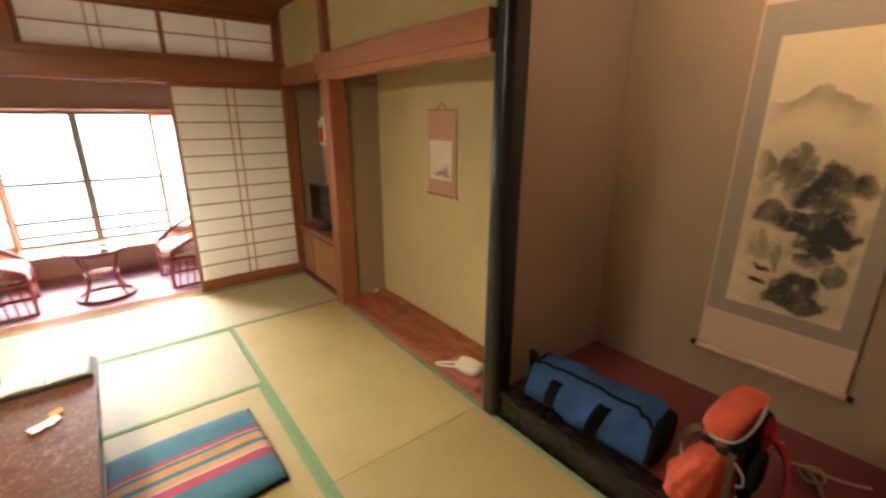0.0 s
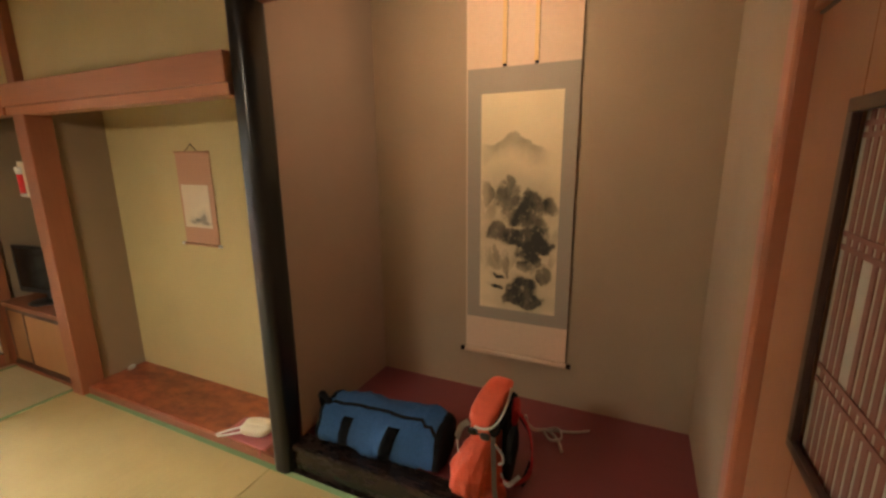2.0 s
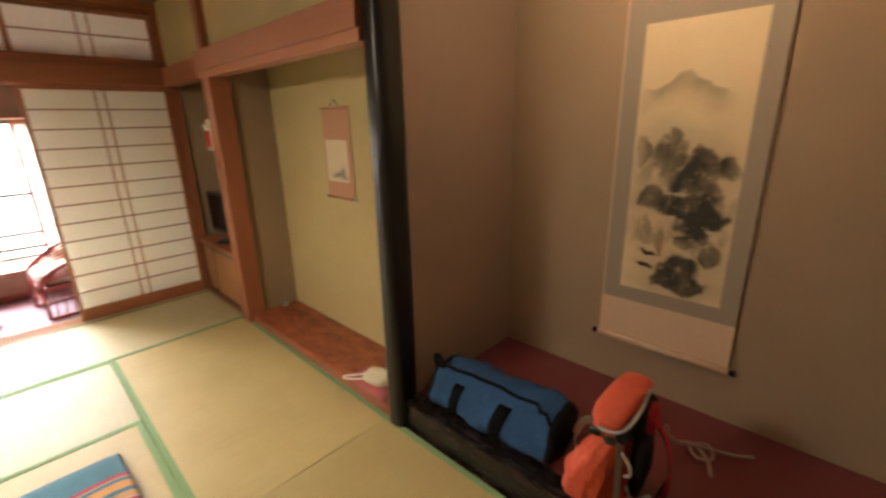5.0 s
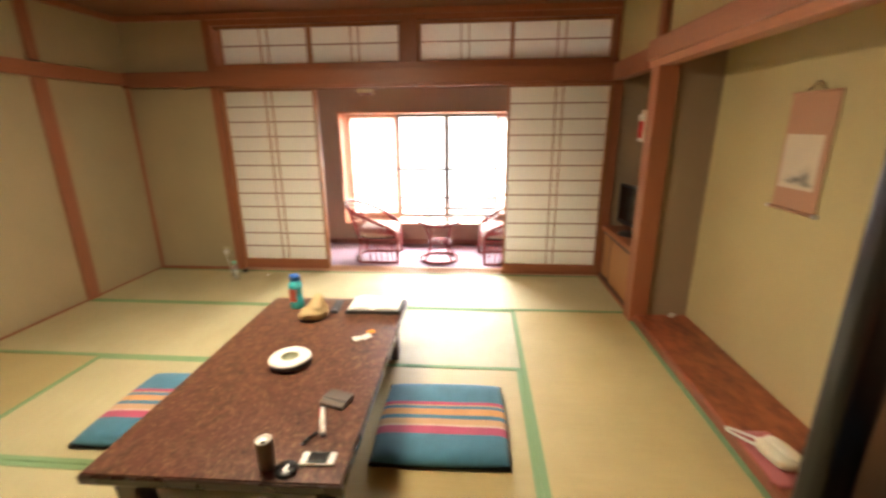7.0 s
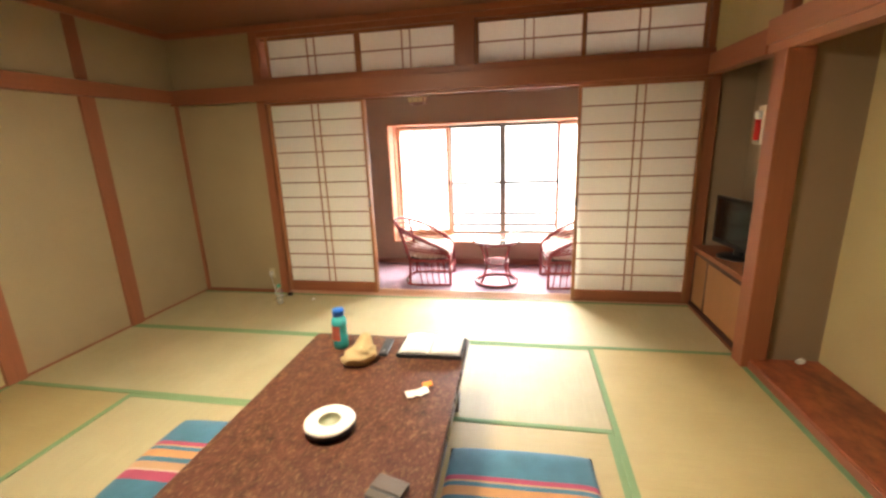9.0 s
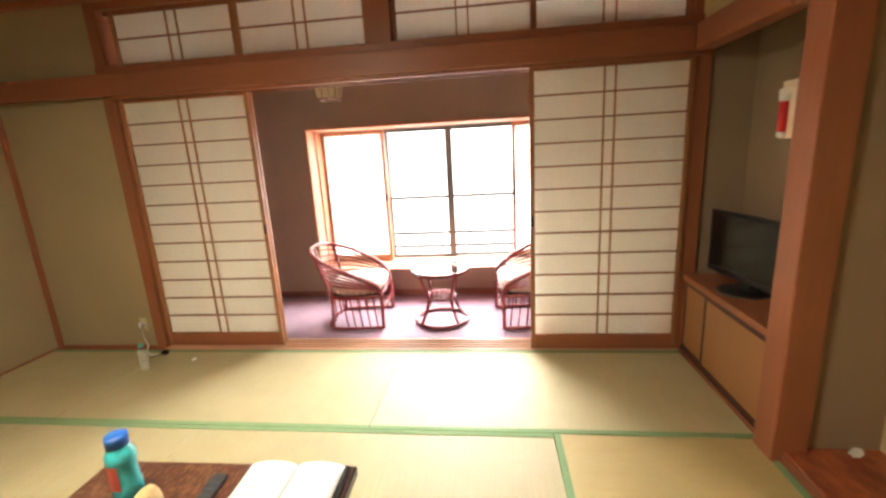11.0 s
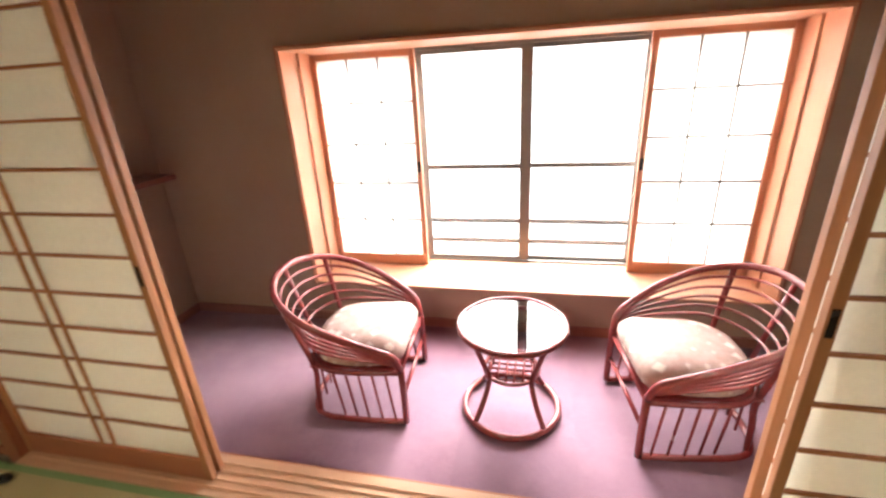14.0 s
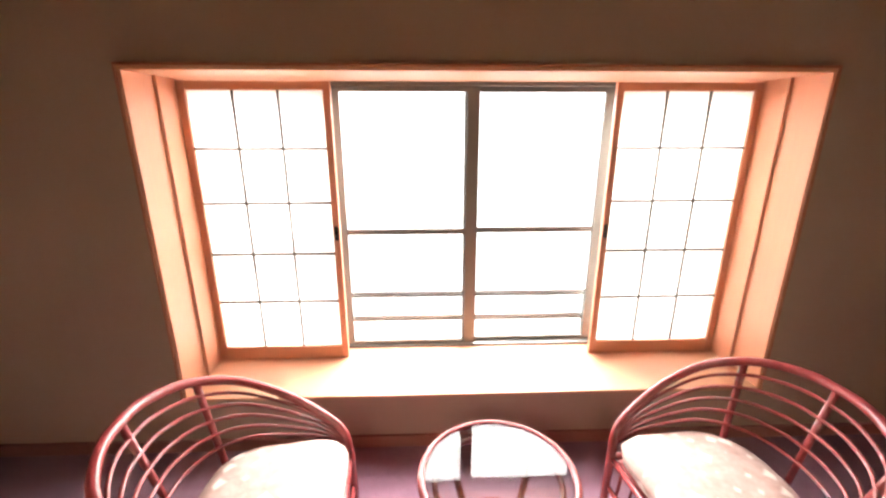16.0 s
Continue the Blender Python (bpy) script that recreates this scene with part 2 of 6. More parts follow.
RED = (0.33, 0.122, 0.062)
M = {
    "wood_x": wood("red_timber_along_x", RED, "x"), "wood_y": wood("red_timber_along_y", RED, "y"), "wood_z": wood("red_timber_upright", RED, "z"),
    "shoji_z": wood("shoji_timber_upright", (0.36, 0.16, 0.075), "z"), "shoji_x": wood("shoji_timber_level", (0.30, 0.115, 0.055), "x"),
    "shoji_y": wood("shoji_timber_level_y", (0.32, 0.13, 0.065), "y"),
    "dark_x": wood("dark_rail_timber", (0.15, 0.045, 0.028), "x"), "dark_y": wood("dark_timber_y", (0.16, 0.05, 0.03), "y"),
    "pale_x": wood("pale_cypress_along_x", (0.50, 0.235, 0.135), "x", 0.5, 0.2), "pale_z": wood("pale_cypress_upright", (0.50, 0.225, 0.135), "z", 0.45, 0.2),
    # beam: lighter copy of the red timber, its stronger light put into the colour
    "beam": wood("lit_beam_timber", (0.43, 0.185, 0.098), "y"), "track": wood("worn_pale_track", (0.58, 0.34, 0.21), "x", 0.55, 0.25),
    "ceil": wood("ceiling_boards", (0.24, 0.10, 0.055), "x", 0.55),
    "board": figured("glossy_zelkova_board", (0.12, 0.022, 0.013), (0.50, 0.14, 0.055)),
    "toko": wood("dark_red_lacquered_floor", (0.165, 0.038, 0.042), "y", 0.33, 0.2, 0.25),
    "black": plain("black_lacquer", (0.009, 0.0085, 0.008), 0.27, 0.2, 60, 0, 0.03), "sill": worn_lacquer("dark_worn_lacquer"),
    "post": plain("black_post_lacquer", (0.008, 0.008, 0.008), 0.29, 0.1, 3, 0, 0), "groove": wood("worn_guide_strip", (0.20, 0.085, 0.035), "x", 0.9, 0.2),
    # west: browner plaster, also darkened in colour for the dimmer walls
    "west": plaster("dimmed_brownish_plaster", (0.365, 0.288, 0.165)), "sun_base": wood("dull_brown_skirting", (0.21, 0.085, 0.06), "x", 0.6),
    "sun_wall": plaster("sunroom_brown_plaster", (0.265, 0.178, 0.128)), "rail": plain("dull_grey_rail_paint", (0.11, 0.105, 0.095), 0.6, 0.1, 40),
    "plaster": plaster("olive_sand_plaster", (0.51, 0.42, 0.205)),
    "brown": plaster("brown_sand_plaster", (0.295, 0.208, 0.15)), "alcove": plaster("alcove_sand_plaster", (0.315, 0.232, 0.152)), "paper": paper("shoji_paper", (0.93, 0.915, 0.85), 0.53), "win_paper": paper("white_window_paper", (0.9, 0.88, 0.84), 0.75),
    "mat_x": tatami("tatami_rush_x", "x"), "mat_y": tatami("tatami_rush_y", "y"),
    "heri": plain("green_cloth_border", (0.185, 0.285, 0.135), 0.85, 0.18, 300, 0, 0.3),
    "carpet": carpet_material(), "burl": burl("burl_lacquer"),
    "alu": plain("grey_bronze_aluminium", (0.15, 0.145, 0.13), 0.45, 0.08, 50, 0.6, 0.02), "glass": glass("window_glass"),
    "day": glow("bright_hazy_daylight", (1.0, 0.99, 0.98), 3.2),
    "rattan": plain("red_brown_rattan", (0.145, 0.022, 0.022), 0.24, 0.35, 30, 0, 0.12, 0.2),
    "vest": plain("dark_red_wall", (0.20, 0.060, 0.056), 0.8, 0.15, 30), "vest_floor": wood("orange_floor_boards", (0.42, 0.15, 0.055), "y", 0.3),
    "thin": plain("weathered_grey_strip", (0.10, 0.085, 0.075), 0.7), "slab": plain("underfloor", (0.2, 0.17, 0.13), 0.9),
}

# ---- mesh helpers ----


def bx(bm, a, b, bevel=0.0):
    """A box from corner a to corner b, with rounded edges if asked."""
    r = bmesh.ops.create_cube(bm, size=1.0)
    s = [b[k] - a[k] for k in range(3)]
    c = [(a[k] + b[k]) / 2 for k in range(3)]
    for v in r["verts"]:
        v.co = Vector((v.co.x * s[0] + c[0], v.co.y * s[1] + c[1], v.co.z * s[2] + c[2]))
    if bevel:
        es = {e for v in r["verts"] for e in v.link_edges}
        bmesh.ops.bevel(bm, geom=list(es), offset=bevel, segments=2, affect="EDGES", profile=0.5)
    return bm


def finish(name, bm, material, smooth=False):
    me = bpy.data.meshes.new(name)
    bmesh.ops.recalc_face_normals(bm, faces=bm.faces)
    bm.to_mesh(me)
    bm.free()
    me.materials.append(material)
    if smooth:
        for q in me.polygons:
            q.use_smooth = True
    return me


def part(name, bm, material, parent=None, label="", smooth=False):
    """One mesh object; under a thing or a part if a parent is given."""
    ob = new(name, finish(name, bm, material, smooth))
    if parent:
        ob.parent = parent
    if label:
        ob["label"] = label
    return ob


def box(name, a, b, material, parent=None, label="", bevel=0.003):
    return part(name, bx(bmesh.new(), a, b, bevel), material, parent, label)


def setting(name, a, b, material, label, bevel=0.0, category=""):
    ob = box(name, a, b, material, None, "", bevel)
    return tagged(ob, label, category, "", "structure")


def thing(name, label, category, group="", at=(0, 0, 0)):
    """An Empty at the thing's base, to which its parts are put."""
    ob = new(name)
    ob.empty_display_size = 0.1
    ob.matrix_basis = Matrix.Translation(at)
    return tagged(ob, label, category, group)


def tube(bm, pts, r, seg=8, closed=False):
    """A round rod bent along points; r: one radius, or one a point."""
    pts = [Vector(p) for p in pts]
    n = len(pts)
    rs = r if isinstance(r, (list, tuple)) else [r] * n
    up, rings = None, []
    for k, p in enumerate(pts):
        d = (pts[(k + 1) % n] - pts[k - 1]) if closed else (pts[min(k + 1, n - 1)] - pts[max(k - 1, 0)])
        d.normalize()
        if up is None:
            up = d.orthogonal().normalized()
        up = (up - d * up.dot(d)).normalized()
        side = d.cross(up)
        rings.append([bm.verts.new(p + (up * math.cos(6.28318 * j / seg) + side * math.sin(6.28318 * j / seg)) * rs[k]) for j in range(seg)])
    for k in range(n if closed else n - 1):
        a, b = rings[k], rings[(k + 1) % n]
        off = 0
        if closed and k == n - 1:
            off = min(range(seg), key=lambda o: (a[0].co - b[o].co).length)
        for j in range(seg):
            bm.faces.new((a[j], a[(j + 1) % seg], b[(j + 1 + off) % seg], b[(j + off) % seg]))
    if not closed:
        bm.faces.new(rings[0][::-1])
        bm.faces.new(rings[-1])
    return bm


def bend(pts, steps=6):
    """A smooth line through points."""
    p = [Vector(q) for q in pts]
    p = [2 * p[0] - p[1]] + p + [2 * p[-1] - p[-2]]
    out = []
    for k in range(1, len(p) - 2):
        for j in range(steps):
            t = j / steps
            out.append(0.5 * (2 * p[k] + (p[k + 1] - p[k - 1]) * t + (2 * p[k - 1] - 5 * p[k] + 4 * p[k + 1] - p[k + 2]) * t * t + (3 * p[k] - p[k - 1] - 3 * p[k + 1] + p[k + 2]) * t ** 3))
    return out + [p[-2]]


def lathe(bm, prof, seg=24, centre=(0, 0, 0)):
    """A body of revolution about z from (radius, height) pairs."""
    c = Vector(centre)
    rings = []
    for r, z in prof:
        if r < 1e-5:
            rings.append([bm.verts.new(c + Vector((0, 0, z)))])
        else:
            rings.append([bm.verts.new(c + Vector((r * math.cos(6.283185 * j / seg), r * math.sin(6.283185 * j / seg), z))) for j in range(seg)])
    for a, b in zip(rings, rings[1:]):
        for j in range(seg):
            k = (j + 1) % seg
            if len(a) == 1 and len(b) > 1:
                bm.faces.new((a[0], b[k], b[j]))
            elif len(b) == 1 and len(a) > 1:
                bm.faces.new((a[j], a[k], b[0]))
            elif len(a) > 1:
                bm.faces.new((a[j], a[k], b[k], b[j]))
    return bm


def pillow(bm, hx, hy, h, n=3.0, seg=18, dome=0.25):
    """A stuffed pad lying on z = 0: rounded rectangle, thick in the middle, thin at the seam."""
    top, bot = [], []
    for i in range(seg + 1):
        for lst in (top, bot):
            lst.append([])
        for j in range(seg + 1):
            u, v = 2 * i / seg - 1, 2 * j / seg - 1
            u, v = math.copysign(1 - (1 - abs(u)) ** 1.6, u), math.copysign(1 - (1 - abs(v)) ** 1.6, v)
            e = (1 - abs(u) ** n) * (1 - abs(v) ** n)
            t = max(0, e) ** 0.42
            edge = i in (0, seg) or j in (0, seg)
            x, y = u * hx * (1 - 0.03 * v * v), v * hy * (1 - 0.03 * u * u)
            w = 0.003 * noise.noise(Vector((x * 9, y * 9, hx * 7)))
            z1 = h * (0.4 + (0.6 - dome) * t + dome * e) + w * t
            a = bm.verts.new((x, y, z1))
            top[i].append(a)
            bot[i].append(a if edge else bm.verts.new((x, y, h * 0.4 * (1 - t))))
    for i in range(seg):
        for j in range(seg):
            bm.faces.new((top[i][j], top[i + 1][j], top[i + 1][j + 1], top[i][j + 1]))
            q = (bot[i][j], bot[i][j + 1], bot[i + 1][j + 1], bot[i + 1][j])
            bm.faces.new(q)
    return bm


# ---- the rooms ----
XW, XE, YS, YN, ZC = -2.72, 1.84, -0.23, 4.47, 2.42   # main room: west and east lines, south and north lines, ceiling
SY0, SY1, SZ, SC = 4.60, 5.82, -0.085, 2.30            # sunroom: south and north lines, floor, ceiling
OX0, OX1 = -1.75, 1.80                                 # the row of shoji
WX0, WX1, WZ0, WZ1 = -1.098, 1.562, 0.198, 1.600          # the sunroom window's opening

setting("floor", (XW - 0.15, YS - 0.1, -0.12), (XE + 0.02, YN + 0.0, -0.035), M["slab"], "board floor covered wall to wall with tatami mats", 0, "floor")
setting("ceiling", (XW - 0.15, YS - 0.2, ZC), (2.95, YN + 0.16, ZC + 0.08), M["ceil"], "dark reddish-brown boarded wooden ceiling", 0, "ceiling")
P = M["plaster"]
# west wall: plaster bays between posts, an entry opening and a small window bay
# low bay in the paler plaster: daylight on it is put into the colour
setting("wall_west_low", (XW - 0.12, 1.82, -0.03), (XW, 2.65, 0.80), P, "olive plaster under the small paper screen, daylight put into its paler colour", 0, "wall")
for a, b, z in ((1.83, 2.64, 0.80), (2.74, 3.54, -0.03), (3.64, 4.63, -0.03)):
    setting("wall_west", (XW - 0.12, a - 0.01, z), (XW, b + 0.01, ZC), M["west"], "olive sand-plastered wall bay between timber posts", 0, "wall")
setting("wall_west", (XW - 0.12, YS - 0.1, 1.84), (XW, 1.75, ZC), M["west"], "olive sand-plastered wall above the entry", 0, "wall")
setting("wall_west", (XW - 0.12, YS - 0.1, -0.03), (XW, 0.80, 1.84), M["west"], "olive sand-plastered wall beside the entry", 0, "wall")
for y, w in ((1.772, 0.128), (2.688, 0.116), (3.592, 0.116)):
    setting("post_west", (XW - 0.06, y - w / 2, -0.03), (XW + 0.025, y + w / 2, 1.82), M["wood_z"], "reddish timber post against the plaster wall", 0.004, "post")
    setting("post_west_upper", (XW - 0.06, y - 0.045, 1.94), (XW + 0.018, y + 0.045, ZC), M["wood_z"], "reddish timber post above the rail", 0.004, "post")
setting("trim_corner", (XW - 0.01, YN - 0.035, 0.0), (XW + 0.02, YN, 1.82), M["wood_z"], "narrow timber strip in the room's corner", 0.003, "trim")
setting("trim_rail_west", (XW - 0.05, YS, 1.821), (XW + 0.045, YN - 0.03, 1.93), M["wood_y"], "reddish horizontal timber rail along the wall", 0.004, "trim")
setting("trim_ceiling_west", (XW - 0.02, YS, ZC - 0.05), (XW + 0.035, YN, ZC - 0.001), M["wood_y"], "timber cornice under the ceiling", 0.003, "trim")
setting("baseboard_west", (XW - 0.02, 1.85, -0.03), (XW + 0.010, YN, 0.012), M["wood_y"], "thin timber strip where wall meets mats", 0.002, "trim")
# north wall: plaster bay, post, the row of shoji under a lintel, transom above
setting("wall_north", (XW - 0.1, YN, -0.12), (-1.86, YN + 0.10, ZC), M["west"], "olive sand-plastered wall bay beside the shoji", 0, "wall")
setting("post_north", (-1.875, YN - 0.03, -0.12), (-1.797, YN + 0.12, ZC), M["wood_z"], "reddish timber post at the end of the shoji", 0.004, "post")
setting("baseboard_north", (XW, YN - 0.010, -0.03), (-1.866, YN + 0.01, 0.014), M["wood_x"], "thin timber strip where wall meets mats", 0.002, "trim")
setting("lintel_north", (OX0 - 0.045, YN - 0.052, 1.78), (XE + 0.02, YN + 0.12, 1.835), M["wood_x"], "grooved timber lintel over the sliding shoji", 0.003, "trim")
for y in (YN - 0.006, YN + 0.058):
    setting("trim_lintel_groove", (OX0, y, 1.774), (XE, y + 0.012, 1.781), M["groove"], "pale worn guide strip under the lintel", 0.001, "trim")
setting("trim_rail_north", (XW, YN - 0.074, 1.80), (XE + 0.02, YN - 0.0525, 1.937), M["wood_x"], "broad reddish timber rail above the shoji", 0.004, "trim")
setting("trim_transom_sill", (-1.865, YN - 0.050, 1.937), (XE + 0.02, YN + 0.11, 1.985), M["wood_x"], "timber sill under the paper transoms", 0.003, "trim")
setting("trim_transom_head", (-1.865, YN - 0.02, 2.325), (XE + 0.02, YN + 0.11, 2.375), M["wood_x"], "timber head above the paper transoms", 0.003, "trim")
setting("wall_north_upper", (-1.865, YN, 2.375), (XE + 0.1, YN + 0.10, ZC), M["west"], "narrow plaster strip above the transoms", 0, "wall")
setting("trim_ceiling_north", (XW, YN - 0.04, ZC - 0.05), (XE + 0.05, YN - 0.001, ZC - 0.001), M["wood_x"], "timber cornice under the ceiling", 0.003, "trim")
setting("post_transom", (-0.055, YN - 0.03, 1.93), (0.10, YN + 0.11, 2.33), M["wood_z"], "short timber strut between the transoms", 0.004, "post")
setting("post_north_east", (OX1, YN - 0.03, -0.12), (OX1 + 0.11, YN + 0.13, ZC), M["wood_z"], "reddish timber post beside the shoji", 0.004, "post")
setting("sill_track", (OX0 - 0.045, YN - 0.055, -0.12), (XE, YN + 0.13, 0.004), M["track"], "worn pale timber sliding track under the shoji", 0.002, "trim")
for y in (YN - 0.022, YN + 0.050):
    setting("trim_track_ridge", (OX0, y, 0.004), (XE, y + 0.008, 0.011), M["track"], "raised ridge of the sliding track", 0.001, "trim")
    setting("trim_track_ridge", (OX0, y + 0.034, 0.004), (XE, y + 0.04, 0.011), M["track"], "raised ridge of the sliding track", 0.001, "trim")
# east side: cabinet niche, shallow alcove, black post, picture alcove
setting("post_east", (1.80, 3.41, -0.03), (1.935, 3.54, 1.80), M["wood_z"], "square reddish timber post between the niches", 0.005, "post")
setting("post_east_upper", (1.80, 3.432, 1.97), (1.90, 3.518, ZC), M["wood_z"], "reddish timber post above the beam", 0.004, "post")
setting("trim_rail_east", (1.790, 1.728, 1.846), (1.90, 3.62, 1.972), M["beam"], "heavy timber beam over the alcove, stronger light put into its orange-brown tone", 0.005, "trim")
setting("trim_lip_east", (1.804, 1.728, 1.797), (1.90, 3.62, 1.845), M["beam"], "narrow timber lip under the alcove beam", 0.003, "trim")
setting("trim_rail_niche", (1.795, 3.622, 1.80), (1.90, YN - 0.075, 1.937), M["wood_y"], "reddish timber rail over the cabinet niche", 0.005, "trim")
setting("wall_east_upper", (1.845, 1.70, 1.90), (1.95, YN, ZC), P, "olive plaster wall above the beam", 0, "wall")
setting("wall_alcove_back", (2.222, 1.70, -0.05), (2.32, YN + 0.1, ZC), P, "olive plaster back wall of the shallow alcove", 0, "wall")
# side wall in the browner plaster: its shade is put into the colour
setting("wall_alcove_side", (1.90, 3.435, -0.05), (2.222, 3.53, 1.90), M["alcove"], "brownish plaster side wall of the alcove, shade put into its colour", 0, "wall")
setting("ceiling_alcove", (1.90, 1.72, 1.90), (2.222, 4.47, 1.93), M["ceil"], "boarded alcove ceiling", 0, "ceiling")
setting("floor_alcove", (1.846, 1.70, -0.05), (2.223, 3.436, 0.050), M["board"], "glossy zelkova board floor of the alcove with bold grain", 0.004, "floor")
setting("trim_alcove_edge", (1.838, 1.73, -0.03), (1.846, 3.41, 0.042), M["wood_y"], "thin timber facing of the alcove floor", 0.002, "trim")
# niche walls in darker plaster, the gloom of the recess put into their colour
setting("wall_niche_north", (XE, YN, -0.12), (2.95, YN + 0.10, ZC), M["alcove"], "plaster end wall of the cabinet niche, recess shade in its colour", 0, "wall")
setting("wall_niche_back", (2.162, 3.531, 0.0), (2.2215, YN, 1.90), M["alcove"], "plaster back wall of the cabinet niche, recess shade in its colour", 0, "wall")
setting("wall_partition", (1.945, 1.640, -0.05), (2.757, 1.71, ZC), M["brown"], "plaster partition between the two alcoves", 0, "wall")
bm = bmesh.new()
rings = []
for z in (-0.03, ZC):
    ring_ = []
    for j in range(48):
        a, b = math.cos(6.283185 * j / 48), math.sin(6.283185 * j / 48)
        q = (abs(a) ** 3.6 + abs(b) ** 3.6) ** (-1 / 3.6)
        ring_.append(bm.verts.new((1.879 + 0.071 * q * a, 1.671 + 0.054 * q * b, z)))
    rings.append(ring_)
for j in range(48):
    bm.faces.new((rings[0][j], rings[0][(j + 1) % 48], rings[1][(j + 1) % 48], rings[1][j]))
tagged(part("post_alcove", bm, M["post"], None, "", True), "black lacquered post with rounded edges between the alcoves", "post", "", "structure")
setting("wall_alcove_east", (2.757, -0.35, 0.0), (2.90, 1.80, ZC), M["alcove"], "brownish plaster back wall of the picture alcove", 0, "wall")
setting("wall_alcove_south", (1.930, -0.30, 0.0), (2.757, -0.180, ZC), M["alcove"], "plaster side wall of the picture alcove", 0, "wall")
setting("floor_picture_alcove", (1.967, -0.19, 0.0), (2.76, 1.649, 0.128), M["toko"], "raised dark red lacquered alcove floor", 0.002, "floor")
setting("trim_alcove_sill", (1.852, -0.159, -0.03), (1.968, 1.629, 0.138), M["sill"], "worn black lacquered sill along the raised alcove floor", 0.009, "trim")
setting("trim_alcove_lintel", (1.85, -0.158, 2.16), (1.93, 1.635, 2.25), M["wood_y"], "timber lintel high over the picture alcove", 0.004, "trim")
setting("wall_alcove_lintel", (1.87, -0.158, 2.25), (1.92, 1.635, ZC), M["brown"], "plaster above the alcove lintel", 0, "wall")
setting("post_south_east", (1.838, -0.29, -0.03), (1.929, -0.160, ZC), M["wood_z"], "reddish timber post beside the picture alcove", 0.012, "post")
# south wall behind the camera
setting("wall_south", (XW - 0.12, YS - 0.12, 1.863), (1.837, YS + 0.02, ZC), M["west"], "olive plaster wall above the doors", 0, "wall")
setting("wall_south", (XW - 0.12, YS - 0.12, -0.03), (0.758, YS, 1.86), M["west"], "olive plaster wall", 0, "wall")
setting("trim_rail_south", (XW, YS - 0.02, 1.863), (1.837, YS + 0.045, 1.97), M["wood_x"], "timber rail over the doors", 0.004, "trim")
setting("floor_edge_south", (XW, YS - 0.02, -0.03), (1.837, 0.0, 0.0), M["wood_x"], "plain board strip along the wall", 0.002, "floor")
setting("wall_behind_door", (0.70, YS - 0.20, -0.03), (1.85, YS - 0.12, 1.90), M["vest"], "dim wall behind the lattice door", 0, "wall")
# vestibule beyond the entry
setting("floor_vestibule", (-4.1, 0.3, -0.10), (XW + 0.015, 1.84, -0.012), M["vest_floor"], "orange-brown board floor of the vestibule", 0.002, "floor")
setting("wall_vestibule_north", (-4.1, 1.84, -0.1), (XW - 0.06, 1.92, 2.3), M["vest"], "dark red vestibule wall", 0, "wall")
setting("wall_vestibule_west", (-3.36, 0.2, -0.1), (-3.28, 1.84, 2.3), M["vest"], "dark red vestibule wall", 0, "wall")
setting("baseboard_vestibule", (-3.279, 0.2, -0.012), (-3.26, 1.84, 0.06), M["dark_y"], "dark skirting of the vestibule", 0.002, "trim")
setting("wall_vestibule_south", (-4.1, 0.2, -0.1), (XW - 0.06, 0.3, 2.3), M["vest"], "dark red vestibule wall", 0, "wall")
setting("ceiling_vestibule", (-4.1, 0.2, 2.3), (XW - 0.1, 1.92, 2.36), M["ceil"], "vestibule ceiling", 0, "ceiling")
setting("post_entry", (XW - 0.10, 0.78, -0.03), (XW + 0.025, 0.88, 1.82), M["wood_z"], "reddish timber post of the entry", 0.004, "post")
# sunroom
setting("carpet", (-2.2, SY0 - 0.005, SZ - 0.05), (2.8, SY1 + 0.03, SZ), M["carpet"], "worn purple looped carpet of the sunroom", 0, "carpet")
setting("ceiling_sunroom", (-2.2, SY0 - 0.1, SC), (2.8, SY1 + 0.1, SC + 0.06), M["ceil"], "dark timber sunroom ceiling", 0, "ceiling")
SX0, SX1 = -2.10, 2.70
setting("wall_sunroom_west", (SX0 - 0.1, SY0 - 0.08, SZ - 0.05), (SX0, SY1 + 0.1, SC), M["sun_wall"], "brown plaster wall of the sunroom", 0, "wall")
setting("wall_sunroom_east", (SX1, SY0 - 0.08, SZ - 0.05), (SX1 + 0.1, SY1 + 0.1, SC), M["sun_wall"], "brown plaster wall of the sunroom", 0, "wall")
setting("wall_sunroom_north", (SX0, SY1, SZ - 0.05), (WX0, SY1 + 0.14, SC), M["sun_wall"], "brown plaster wall beside the window", 0, "wall")
setting("wall_sunroom_north", (WX1, SY1, SZ - 0.05), (SX1, SY1 + 0.14, SC), M["sun_wall"], "brown plaster wall beside the window", 0, "wall")
setting("wall_sunroom_north", (WX0, SY1, WZ1), (WX1, SY1 + 0.14, SC), M["sun_wall"], "brown plaster wall above the window", 0, "wall")
setting("wall_sunroom_north", (WX0, SY1, SZ - 0.05), (WX1, SY1 + 0.14, WZ0 - 0.0145), M["sun_wall"], "brown plaster wall under the window seat", 0, "wall")
for a, b in ((SX0, WX0), (WX0, WX1), (WX1, SX1)):
    setting("baseboard_sunroom", (a, SY1 - 0.014, SZ), (b, SY1 + 0.002, SZ + 0.062), M["sun_base"], "dull brown timber skirting over the carpet", 0.002, "trim")
setting("baseboard_sunroom", (SX0 - 0.002, SY0, SZ), (SX0 + 0.014, SY1 - 0.015, SZ + 0.062), M["sun_base"], "dull brown timber skirting over the carpet", 0.002, "trim")
